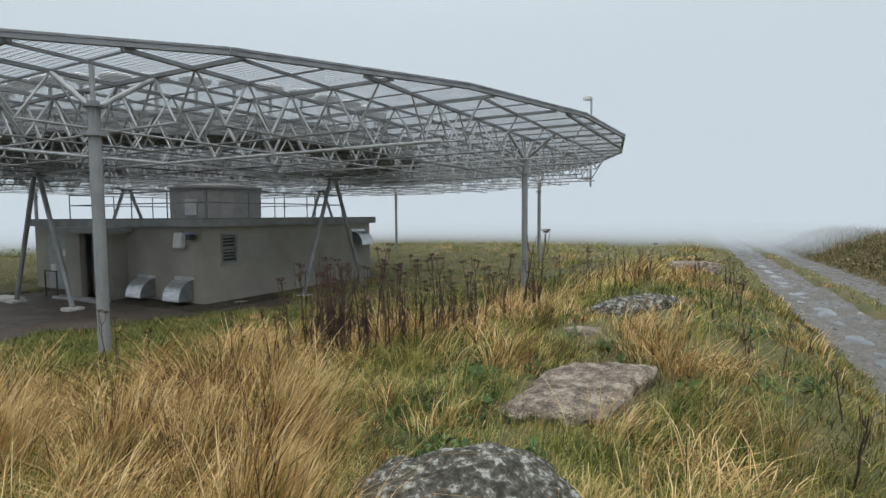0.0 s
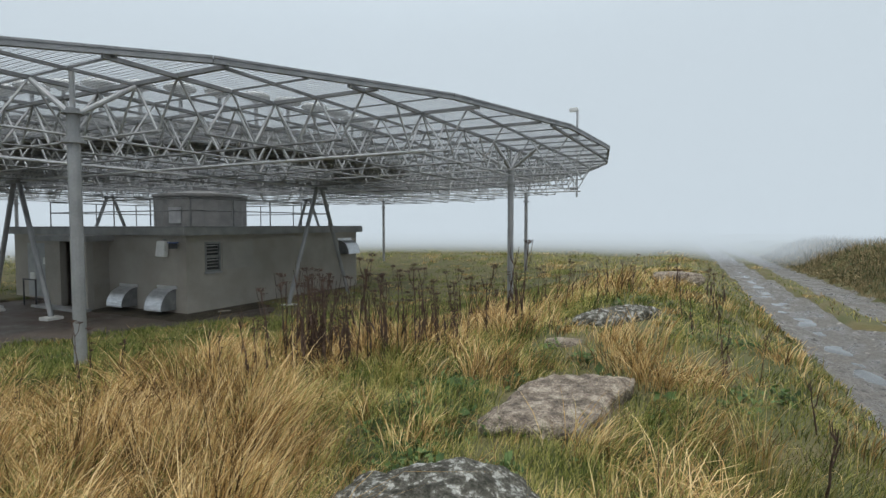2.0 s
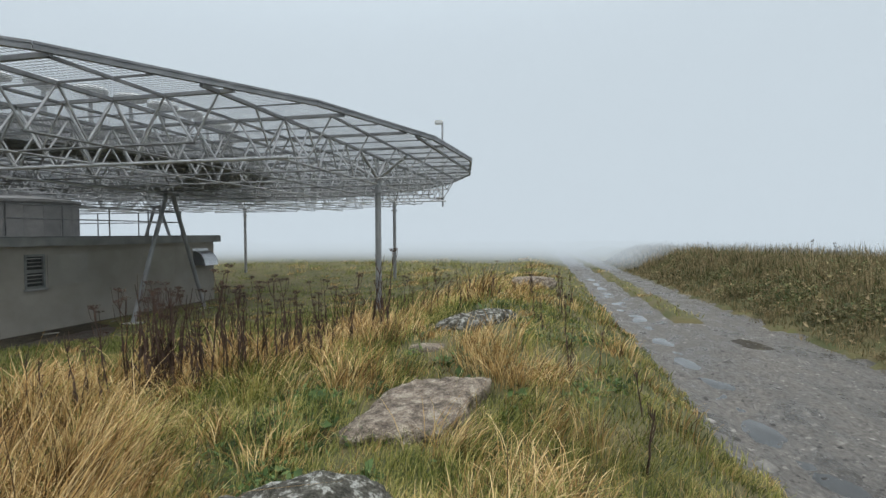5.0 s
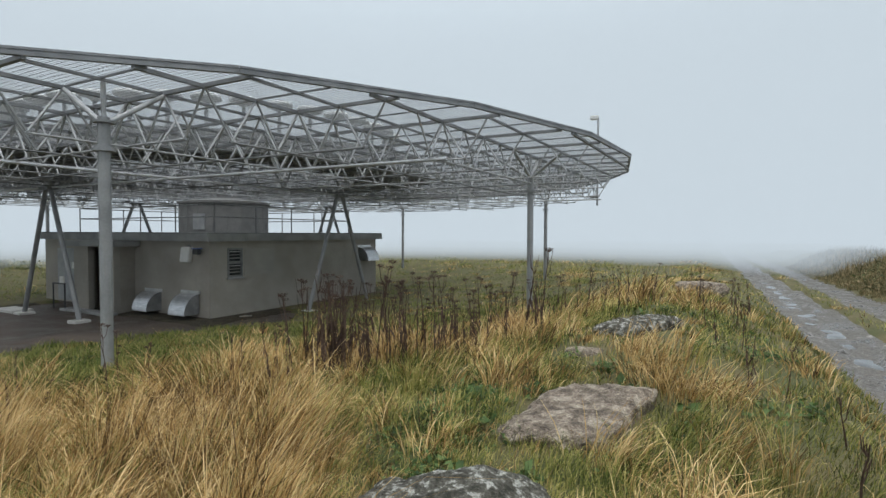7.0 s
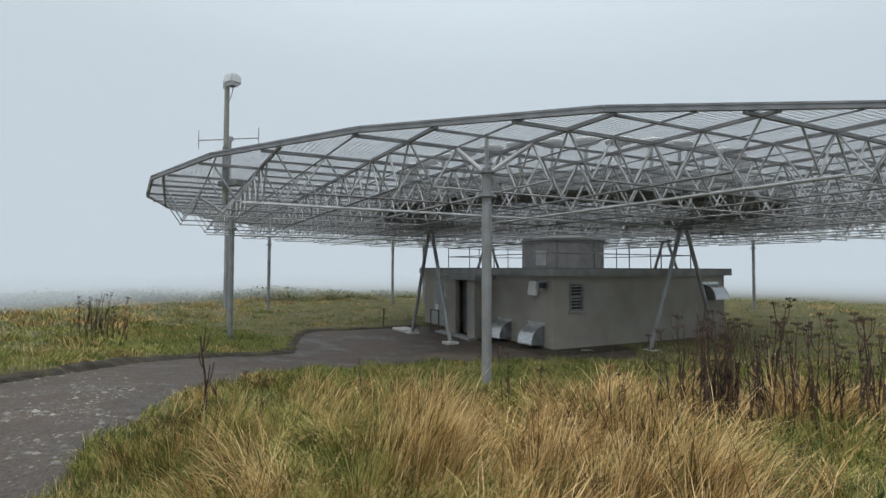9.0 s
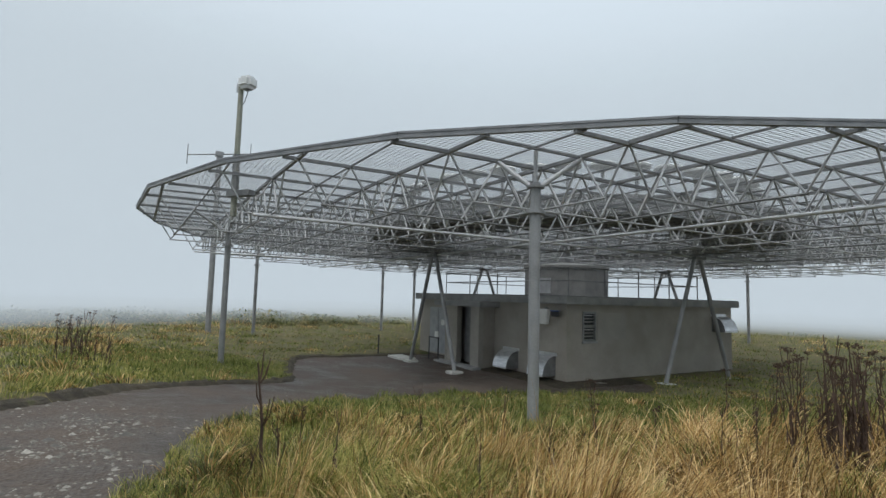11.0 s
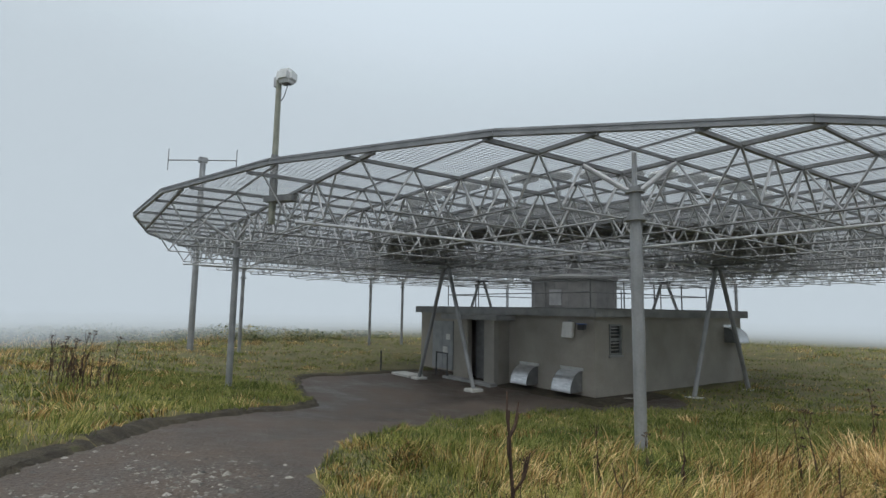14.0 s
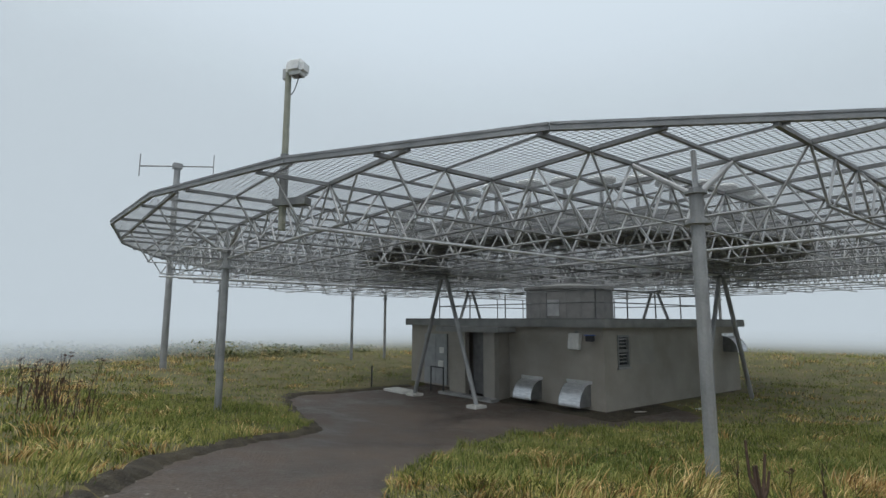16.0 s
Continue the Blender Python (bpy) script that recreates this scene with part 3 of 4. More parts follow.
bm = bmesh.new()
for z0, z1 in ((1.33, 1.40), (1.79, 1.88), (2.26, 2.33)):
    box(bm, BX1 - 0.06 - HX, BX1 + 0.03 - HX, 12.1 - HY, 12.71 - HY, z0, z1)
for y in (12.125, 12.685):
    box(bm, BX1 - 0.06 - HX, BX1 + 0.025 - HX, y - 0.03 - HY, y + 0.03 - HY, 1.40, 2.26)
part("window_frame", bm, STEEL_DARK, win)
for z0, z1 in ((1.40, 1.79), (1.88, 2.26)):
    part("pane", local(BX1 - 0.055, BX1 - 0.045, 12.155, 12.655, z0, z1), GLASS, win)
    for k in range(3):
        z = z0 + 0.1 + 0.11 * k
        part("louvre", barred((BX1 - 0.02 - HX, 12.16 - HY, z), (BX1 - 0.02 - HX, 12.65 - HY, z + 0.004), 0.035 if k else 0.05), STEEL if k == 2 else STEEL_DARK, win)
part("window_sill", local(BX1, BX1 + 0.07, 12.05, 12.76, 1.27, 1.33, bevel=0.008), CONCRETE, win)

# porch on the front, with its lower canopy and dark doorway
PY = 10.65
part("porch_canopy", local(-22.1, -18.5, PY - 0.18, BY0, 2.34, 2.54, bevel=0.012), CONCRETE, house)
part("porch_wall", local(-21.4, -20.45, PY, PY + 0.2, -0.2, 2.34), RENDER, house)
part("porch_wall", local(-21.4, -21.2, PY + 0.2, BY0, -0.2, 2.34), RENDER, house)
part("porch_pier", local(-19.43, -18.85, PY, PY + 0.22, -0.2, 2.34), RENDER_PALE, house)
part("porch_wall", local(-19.05, -18.85, PY + 0.22, BY0, -0.2, 2.34), RENDER, house)
door = part("door", local(-20.45, -19.43, PY + 0.4, PY + 0.46, 0.06, 2.34, bevel=0.008), DOORDARK, house, "dark steel door set back in the porch")
part("door_handle", local(-19.6, -19.54, PY + 0.34, PY + 0.4, 1.0, 1.14), STEEL, door)
panel = part("door_panel", local(-24.05, -22.45, BY0 - 0.05, BY0, 0.12, 2.2, bevel=0.01), DOORPANEL, house, "pale grey painted double door leaf")
part("meeting_strip", local(-23.28, -23.22, BY0 - 0.062, BY0 - 0.05, 0.14, 2.18), DOORPANEL, panel)
part("sign", local(-22.95, -22.65, BY0 - 0.066, BY0 - 0.05, 1.4, 1.65), WHITE, house, "small white notice plate")
thing("doorstep", boxed(-21.6, -18.6, PY - 0.42, PY - 0.02, -0.1, 0.06, bevel=0.012), CONCRETE, "worn concrete step before the porch", "step")
thing("concrete_slab", boxed(-23.6, -22.2, 9.0, 9.7, -0.08, 0.05, bevel=0.012), SLAB, "pale wet concrete slab beside the track", "slab")

# handrail stub beside the porch
hr = empty("handrail", -21.75, 10.3, 0, "short dark steel handrail before the porch", "handrail")
for s in (-0.4, 0.4):
    part("post", barred((s, 0, 0), (s, 0, 0.95), 0.05, sides=8), DARKPAINT, hr)
part("rail", barred((-0.43, 0, 0.95), (0.43, 0, 0.95), 0.05, sides=8), DARKPAINT, hr)
part("notice_board", boxed(0.1, 0.42, -0.03, 0.0, 0.98, 1.22, bevel=0.006), WHITE, hr, "small pale board on the rail")
thing("marker_post", barred((-24.2, 8.8, -0.1), (-24.2, 8.8, 0.9), 0.07, sides=8), DARKPAINT, "thin dark steel marker post beside the track", "post")


def cowl(x, y, z, w, h, d, rz):
    """A vent hood of bent sheet: a quarter round front, two cheeks and a flange."""
    v = empty("vent_cowl", x, y, z, "shiny bent zinc ventilation hood on the rendered wall", "vent hood", "vent hoods", rz=rz)
    n, bm = 10, bmesh.new()
    outer, inner = [], []
    for k in range(n + 1):
        a = math.pi / 2 * k / n
        py, pz = -d * math.sin(a), h * math.cos(a)
        outer.append([bm.verts.new((s * w / 2, py, pz)) for s in (-1, 1)])
        inner.append([bm.verts.new((s * w / 2, py * 0.96, pz * 0.97)) for s in (-1, 1)])
    for k in range(n):
        bm.faces.new((outer[k][0], outer[k + 1][0], outer[k + 1][1], outer[k][1]))
        bm.faces.new((inner[k][0], inner[k][1], inner[k + 1][1], inner[k + 1][0]))
    for f in (0, n):
        bm.faces.new((outer[f][0], outer[f][1], inner[f][1], inner[f][0]))
    part("hood", bm, ZINC, v, smooth_faces=True)
    for s in (-1, 1):
        bm = bmesh.new()
        pts = [(0, 0)] + [(-d * math.sin(math.pi / 2 * k / n), h * math.cos(math.pi / 2 * k / n)) for k in range(n + 1)]
        a_ = [bm.verts.new((s * w / 2, p, q)) for p, q in pts]
        b_ = [bm.verts.new((s * (w / 2 - 0.02), p, q)) for p, q in pts]
        bm.faces.new(a_)
        bm.faces.new(b_[::-1])
        for k in range(len(pts)):
            j = (k + 1) % len(pts)
            bm.faces.new((a_[k], a_[j], b_[j], b_[k]))
        bmesh.ops.recalc_face_normals(bm, faces=bm.faces)
        part("cheek", bm, STEEL_DARK, v)
    part("flange", boxed(-w / 2 - 0.06, w / 2 + 0.06, -0.03, 0.0, h, h + 0.1), ZINC, v)
    bm = bmesh.new()
    bar(bm, (-w / 2, -d * 0.98, 0.0), (w / 2, -d * 0.98, 0.0), 0.03)
    part("drip_edge", bm, ZINC, v)
    return v


cowl(-17.75, BY0 - 0.003, 0.16, 0.85, 0.62, 0.55, 0)
cowl(-15.75, BY0 - 0.003, 0.16, 0.85, 0.66, 0.55, 0)
cowl(BX1 + 0.003, 19.6, 1.6, 0.85, 0.6, 0.55, 90)

lamp_box = empty("wall_box", -15.8, BY0, 2.12, "cream metal box tilted forward on the wall", "electrical box")
bm = boxed(-0.22, 0.22, -0.16, 0.0, -0.27, 0.24, bevel=0.02)
bmesh.ops.rotate(bm, verts=bm.verts, cent=(0, 0, 0.24), matrix=Matrix.Rotation(radians(-8), 3, "X"))
part("casing", bm, WHITE, lamp_box)
part("bracket", boxed(-0.06, 0.06, -0.03, 0.0, 0.24, 0.32), STEEL_DARK, lamp_box)
flood = empty("floodlight", -15.15, BY0, 2.24, "small dark floodlight with a blue hood on the wall", "floodlight")
part("arm", barred((0, 0, 0.0), (0, -0.14, -0.02), 0.04, sides=6), STEEL_DARK, flood)
part("head", boxed(-0.13, 0.13, -0.28, -0.12, -0.1, 0.08, bevel=0.02), DARKPAINT, flood)
part("hood", boxed(-0.14, 0.14, -0.30, -0.10, 0.08, 0.105), BLUE, flood)

def dirt_top(x, y):
    gap = np.maximum(np.maximum(x - BX1, BY0 - y), 0.0)
    return base_height(x, y) - 0.012 + (0.035 + 0.02 * waves(x, y, 0.3, 5)) * (1 - smooth(0.15, 0.75 + 0.15 * waves(x, y, 0.5, 2), gap)) - 0.03 * smooth(0.6, 0.95, gap)


sheet("soil_strip", np.arange(-18.8, -13.7, 0.07), np.arange(10.5, 20.6, 0.07), dirt_top, KERB,
      lambda x, y: ((x > BX1) | (y < BY0)) & (x - BX1 < 0.9) & (BY0 - y < 0.8), "dark wet soil and litter along the foot of the wall", "soil")
stick_rnd = random.Random(6)
for x, y, a, ln in ((-14.35, 12.2, 70, 0.42), (-14.2, 14.4, 95, 0.3)):
    bm = bmesh.new()
    z = float(base_height(x, y)) + 0.03
    pts = [Vector((x + math.cos(radians(a)) * ln * k / 3, y + math.sin(radians(a)) * ln * k / 3, z + 0.015 * stick_rnd.random())) for k in range(4)]
    for p, q, w in zip(pts, pts[1:], (0.045, 0.05, 0.035)):
        bar(bm, p, q, w, sides=6, w2=w * 0.8)
    thing("stick", bm, RENDER_PALE, "short pale broken stick lying by the wall", "stick", "sticks by the wall")

# ---- the drum on the roof, and the roof railing ----
drum = empty("roof_drum", CX, CY, 2.85, "dark clad cylindrical cabin on the flat roof", "roof cabin")
part("cladding", lathe(bmesh.new(), [(1.85, 0), (1.85, 1.22), (1.93, 1.24), (1.93, 1.34), (0.5, 1.52), (0.02, 1.54)], 20), DRUMCLAD, drum)
for k in range(20):
    a = 2 * math.pi * k / 20
    part("seam", barred((1.85 * math.cos(a), 1.85 * math.sin(a), 0.02), (1.85 * math.cos(a), 1.85 * math.sin(a), 1.22), 0.02), DRUMCLAD, drum)
ha = math.atan2(-1.0, 0.72) - 0.3
hatch = boxed(-0.27, 0.27, -0.04, 0.02, 0.12, 0.78, bevel=0.01)
bmesh.ops.rotate(hatch, verts=hatch.verts, cent=(0, 0, 0), matrix=Matrix.Rotation(ha + math.pi / 2, 3, "Z"))
bmesh.ops.translate(hatch, verts=hatch.verts, vec=(1.83 * math.cos(ha), 1.83 * math.sin(ha), 0))
part("hatch", hatch, STEEL, drum, "paler grey hatch")
mast_up = barred((0, 0, 1.5), (0, 0, 3.9), 0.7, sides=12)
part("neck", mast_up, DECK, drum)

rail = empty("roof_railing", HX, HY, 2.85, "thin dark steel railing round the flat roof", "railing")
rx0, rx1, ry0, ry1 = BX0 + 0.9 - HX, BX1 - 0.9 - HX, BY0 + 0.9 - HY, BY1 - 0.9 - HY
corners = [(rx0, ry0), (rx1, ry0), (rx1, ry1), (rx0, ry1)]
for (x0, y0), (x1, y1) in zip(corners, corners[1:] + corners[:1]):
    n = 4
    for k in range(n):
        x, y = x0 + (x1 - x0) * k / n, y0 + (y1 - y0) * k / n
        part("post", barred((x, y, 0), (x, y, 1.0), 0.05, sides=6), STEEL_DARK, rail)
    for z in (0.55, 0.98):
        part("rail", barred((x0, y0, z), (x1, y1, z), 0.042, sides=6), STEEL_DARK, rail)

# ---- masts ----
mast = empty("lamp_mast", -13.7, 0.78, 4.3, "slim lichen-stained pole with a white floodlight clamped to the rim", "mast")
part("pole", barred((0, 0, 0), (0, 0, 2.9), 0.13, sides=10, w2=0.11), POLE, mast)
part("sleeve", barred((0, 0, 0.55), (0, 0, 1.35), 0.155, sides=10), STEEL_DARK, mast)
bm = boxed(0.0, 0.36, -0.16, 0.16, 2.78, 3.06, bevel=0.07)
head = part("lamp_head", bm, RADOME, mast, "weathered white lamp head")
part("lens", boxed(0.12, 0.26, -0.07, 0.07, 2.77, 2.782), STEEL_DARK, head)
part("bracket", boxed(-0.1, 0.02, -0.045, 0.045, 2.74, 2.94, bevel=0.01), STEEL, mast)
bm = bmesh.new()
prev = None
for k in range(9):
    a = k / 8
    p = (0.22 - 0.2 * a, 0.0, 2.78 - 0.32 * a - 0.12 * math.sin(a * math.pi))
    if prev:
        bar(bm, prev, p, 0.018, sides=5)
    prev = p
part("cable", bm, DARKPAINT, mast)
part("clamp", boxed(-0.14, 0.5, -0.1, 0.1, 0.42, 0.54), STEEL_DARK, mast)
mast.matrix_basis = pose(-13.7, 0.78, 4.3, 0, 0, 35)

mast2 = empty("camera_mast", -5.6, 25.6, 4.2, "slim grey pole with a small camera at the far rim", "mast")
part("pole", barred((0, 0, 0), (0, 0, 4.15), 0.1, sides=8), STEEL, mast2)
part("camera_head", boxed(-0.38, 0.02, -0.1, 0.1, 4.05, 4.25, bevel=0.04), WHITE, mast2)
part("foot_bracket", boxed(-0.32, 0.05, -0.06, 0.06, 0.35, 0.47), STEEL_DARK, mast2)

amast = empty("monitor_antenna", -32.2, 2.5, 0.4, "tall grey pole with a crossbar of two dipoles in the fog", "antenna mast")
part("pole", barred((0, 0, 0), (0, 0, 9.75), 0.3, sides=12, w2=0.28), COLUMN, amast)
cross = part("crossbar", barred((-0.42, -1.54, 9.5), (0.4, 1.52, 9.82), 0.07, sides=8), COLUMN, amast)
for s in (-1, 1):
    part("dipole", barred((s * 0.41, s * 1.53, 9.16 + 0.16 * s), (s * 0.41, s * 1.53, 10.24 + 0.16 * s), 0.05, sides=8), COLUMN, cross)
part("head_plate", boxed(-0.17, 0.17, -0.2, 0.2, 9.53, 9.79, bevel=0.01), COLUMN, amast)

# ---- dark kerb along the far side of the track ----
KERB_LINE = [(-7.2, -4.6), (-10.3, -2.7), (-11.3, -2.0), (-12.9, -1.15), (-14.2, 0.1), (-15.2, 1.4), (-15.9, 2.4), (-16.7, 2.95), (-18.4, 3.2), (-20.8, 3.9), (-23.2, 4.7), (-23.9, 5.6), (-24.0, 8.0), (-24.0, 10.6)]
kerb_thing = empty("kerb", -14.9, 0.6, 0, "low dark earthy kerb between track and grass", "kerb", kind="structure")
KERB_LINE = rounded(KERB_LINE, False)
kp = [KERB_LINE[0]]
for (x0, y0), (x1, y1) in zip(KERB_LINE, KERB_LINE[1:]):
    k = max(1, int(math.hypot(x1 - x0, y1 - y0) / 0.12))
    for i in range(1, k + 1):
        kp.append((x0 + (x1 - x0) * i / k, y0 + (y1 - y0) * i / k))


def kerb_ring(i):
    """The crumbling cross-section of the kerb at its i-th point."""
    (x, y), (x0, y0), (x1, y1) = kp[i], kp[max(i - 1, 0)], kp[min(i + 1, len(kp) - 1)]
    d = Vector((x1 - x0, y1 - y0, 0)).normalized()
    e = Vector((-d.y, d.x, 0))
    z = float(base_height(x, y))
    h = 0.06 + 0.035 * float(waves(x, y, 0.5, 6)) + 0.025 * noise.noise(Vector((x, y, 0)) * 7)
    c = Vector((x + 14.9, y - 0.6, z)) + e * (0.07 * float(waves(x, y, 0.6, 2)) + 0.05 * noise.noise(Vector((x, y, 3)) * 5))
    foot = 0.24 + 0.1 * noise.noise(Vector((x, y, 8)) * 4)
    return [c + e * u + Vector((0, 0, v)) for u, v in ((0.16, -0.2), (0.14, h - 0.03), (0.07, h), (-0.04, h - 0.015), (-0.12, 0.35 * h), (-foot, -0.07))]


for first in range(0, len(kp) - 1, 7):
    last = min(first + 7, len(kp) - 1)
    bm = bmesh.new()
    rows = [[bm.verts.new(p) for p in kerb_ring(i)] for i in range(first, last + 1)]
    for lo, hi in zip(rows, rows[1:]):
        for k in range(5):
            bm.faces.new((lo[k], lo[k + 1], hi[k + 1], hi[k]))
    bm.faces.new(rows[0])
    bm.faces.new(rows[-1][::-1])
    bmesh.ops.recalc_face_normals(bm, faces=bm.faces)
    part("kerb_stone", bm, KERB, kerb_thing)

# ---- stones ----
def boulder(name, x, y, z, sx, sy, sz, rz, mat, label, flat=0.0, seed=0, rough=0.10):
    bm = bmesh.new()
    bmesh.ops.create_icosphere(bm, subdivisions=5, radius=1)
    for v in bm.verts:
        p = v.co.copy()
        # squarer outline than a ball
        k = max(abs(p.x), abs(p.y)) * 0.5 + 0.5 * math.hypot(p.x, p.y)
        r = math.hypot(p.x, p.y)
        f = 1 + 0.35 * (r / max(k, 1e-3) - 1) if r > 1e-3 else 1
        n1 = noise.noise(p * 1.3 + Vector((seed, 0, 0)))
        n2 = noise.noise(p * 4 + Vector((0, seed, 0)))
        n3 = noise.noise(p * 11 + Vector((0, 0, seed))) + 0.5 * noise.noise(p * 23 + Vector((0, 0, seed)))
        g = 1 + rough * 2.0 * n1 + rough * 0.9 * n2 + rough * 0.5 * n3
        co = Vector((p.x * f * g, p.y * f * g, p.z * g))
        if flat and co.z > flat:
            co.z = flat + (co.z - flat) * 0.22
        v.co = Vector((co.x * sx, co.y * sy, co.z * sz))
    ob = thing(name, bm, mat, label, "rock", "stones along the bank", smooth_faces=True)
    ob.matrix_basis = pose(x, y, z, 0, 0, rz)
    return ob


STONES = [(-1.02, 2.2, 0.66, 0.5), (-0.9, 3.84, 0.5, 0.66), (-0.93, 6.6, 0.5, 0.72), (-1.25, 5.45, 0.26, 0.24), (-0.55, 13.6, 0.8, 0.8)]
boulder("boulder", -1.02, 2.2, 1.33, 0.60, 0.46, 0.40, 20, LICHEN, "dark domed boulder blotched with white lichen", 0, 3, 0.08)


def slab_stone(x, y, z, sx, sy, sz, shear, rx, ry, rz, mat, label, seed):
    """A flat angular stone with a broken, rounded edge."""
    bm = bmesh.new()
    bmesh.ops.create_cube(bm, size=2)
    bmesh.ops.subdivide_edges(bm, edges=bm.edges, cuts=22, use_grid_fill=True)
    for v in bm.verts:
        p = v.co.copy()
        r = (abs(p.x) ** 7 + abs(p.y) ** 7) ** (1 / 7)
        q = Vector((p.x, p.y, p.z))
        if r > 1e-4:
            f = max(abs(p.x), abs(p.y)) / r
            q.x, q.y = p.x * f, p.y * f
        if p.z > 0:
            q.z -= 0.35 * max(0, r - 0.8) / 0.2 * 0.5
        o = Vector((seed, 2 * seed, 0))
        n1, n2, n3 = noise.noise(q * 1.1 + o), noise.noise(q * 3.2 + o), noise.noise(q * 9 + o)
        n4 = noise.noise(q * 22 + o)
        side = 1 + 0.10 * n1 + 0.07 * n2 + 0.03 * n3
        q.x, q.y = q.x * side, q.y * side
        q.z += 0.14 * n1 + 0.09 * n2 + 0.07 * n3 + 0.05 * n4
        q.x += shear * q.y
        v.co = Vector((q.x * sx, q.y * sy, q.z * sz))
    ob = thing("flat_stone", bm, mat, label, "rock", "stones along the bank", smooth_faces=True)
    ob.matrix_basis = pose(x, y, z, rx, ry, rz)
    return ob


slab_stone(-0.86, 3.75, 1.46, 0.375, 0.50, 0.21, 0.42, 4, -6, 6, ROCK, "flat pinkish granite slab in the grass", 8)
slab_stone(-0.90, 6.6, 1.60, 0.27, 0.50, 0.26, 0.3, 4, -3, -20, LICHEN, "low grey lichened stone in the grass", 14)
boulder("flat_stone", -1.22, 5.45, 1.60, 0.21, 0.17, 0.2, 30, ROCK, "small grey stone half hidden in grass", 0.4, 21, 0.12)
boulder("flat_stone", -0.55, 13.6, float(base_height(-0.55, 13.6)) + 0.14, 0.55, 0.45, 0.3, 10, ROCK, "grey flat stone farther along the bank", 0.5, 27, 0.12)


def chips(name, pts, size, mat, label):
    """Loose stone chips: small faceted lumps, joined."""
    rng = np.random.default_rng(5)
    n = len(pts)
    base = np.array([(1, 0, 0), (0.3, 0.9, 0), (-0.8, 0.5, 0), (-0.7, -0.6, 0), (0.4, -0.9, 0), (0, 0, 0.5)])
    faces = np.array([(0, 1, 5), (1, 2, 5), (2, 3, 5), (3, 4, 5), (4, 0, 5)])
    ang, sc = rng.uniform(0, 6.28, n), size * rng.lognormal(0, 0.5, n)
    c, s = np.cos(ang), np.sin(ang)
    v = base[None] * (sc[:, None, None] * rng.uniform(0.7, 1.3, (n, 6, 1)))
    x = v[..., 0] * c[:, None] - v[..., 1] * s[:, None] + pts[:, None, 0]
    y = v[..., 0] * s[:, None] + v[..., 1] * c[:, None] + pts[:, None, 1]
    z = v[..., 2] + pts[:, None, 2]
    vs = np.stack([x, y, z], -1).reshape(-1, 3)
    fs = (np.arange(n) * 6)[:, None, None] + faces[None]
    return tagged(new(name, raw_mesh(name, vs, fs.reshape(-1, 3), mat)), label, "gravel", kind="stuff")


rng = np.random.default_rng(11)
px, py = rng.uniform(-16, -2, 20000), rng.uniform(-6, 8, 20000)
ok = inside(TRACK, px, py) & (rng.random(20000) < 0.04 + 0.96 * smooth(0.15, 0.55, waves(px, py, 1.6, 2)) * smooth(-14, -9, px))
px, py = px[ok], py[ok]
fx, fy = rng.normal(-8.0, 1.2, 7000), rng.normal(-1.6, 0.85, 7000)
ok = inside(TRACK, fx, fy) & (waves(fx, fy, 0.5, 3) > -0.1)
chips("track_flakes", np.stack([fx[ok], fy[ok], track_top(fx[ok], fy[ok]) - 0.006], 1), 0.014, FLAKE, "pale worn flakes of old surfacing on the track")
chips("track_gravel", np.stack([px, py, track_top(px, py) - 0.004], 1), 0.016, PEBBLE, "pale stone chips scattered on the track")
px = rng.uniform(0.5, 6, 26000)
py = 2.5 + 24 * rng.random(26000) ** 1.5
rx = px - road_left(py)
ok = (rx > 0.0) & (rx < 3.35)
chips("road_gravel", np.stack([px[ok], py[ok], road_top(px[ok], py[ok]) - 0.003], 1), 0.014, PEBBLE, "small stone chips scattered on the road")


# ---- grass ----
def blades(name, x, y, h, w, lean, ldir, mat, label, pieces=2):
    """Tapering blades that arch over; lean is how far the tip has turned from upright, in radians or so."""
    n = len(x)
    rnd = np.random.default_rng(n)
    face = rnd.uniform(0, 2 * math.pi, n)
    t = np.linspace(0, 1, pieces + 1)
    mid = (t[:-1] + t[1:]) / 2
    turn = 0.12 * lean[:, None] + 1.3 * lean[:, None] * mid[None] ** 1.25
    side = rnd.normal(0, 0.35, n)[:, None] * mid[None] ** 2
    step = (h * 1.12 / pieces)[:, None]
    zero = np.zeros((n, 1))
    cx = x[:, None] + np.concatenate([zero, np.cumsum(np.sin(turn) * np.cos(ldir[:, None] + side) * step, 1)], 1)
    cy = y[:, None] + np.concatenate([zero, np.cumsum(np.sin(turn) * np.sin(ldir[:, None] + side) * step, 1)], 1)
    cz = (ground_height(x, y) - 0.02)[:, None] + np.concatenate([zero, np.cumsum(np.cos(turn) * step, 1)], 1)
    hw = 0.5 * w[:, None] * np.where(t < 0.5, 0.8 + 0.4 * t, 1.0 - 1.85 * (t - 0.5))[None]
    sx, sy = np.cos(face)[:, None] * hw, np.sin(face)[:, None] * hw
    left, right = np.stack([cx - sx, cy - sy, cz], -1), np.stack([cx + sx, cy + sy, cz], -1)
    vs = np.stack([left, right], 2).reshape(n, 2 * (pieces + 1), 3)
    base = (np.arange(n) * 2 * (pieces + 1))[:, None]
    fs = np.concatenate([base + np.array([[2 * k, 2 * k + 1, 2 * k + 3, 2 * k + 2]]) for k in range(pieces)])
    return tagged(new(name, raw_mesh(name, vs.reshape(-1, 3), fs, mat)), label, "grass", kind="stuff")


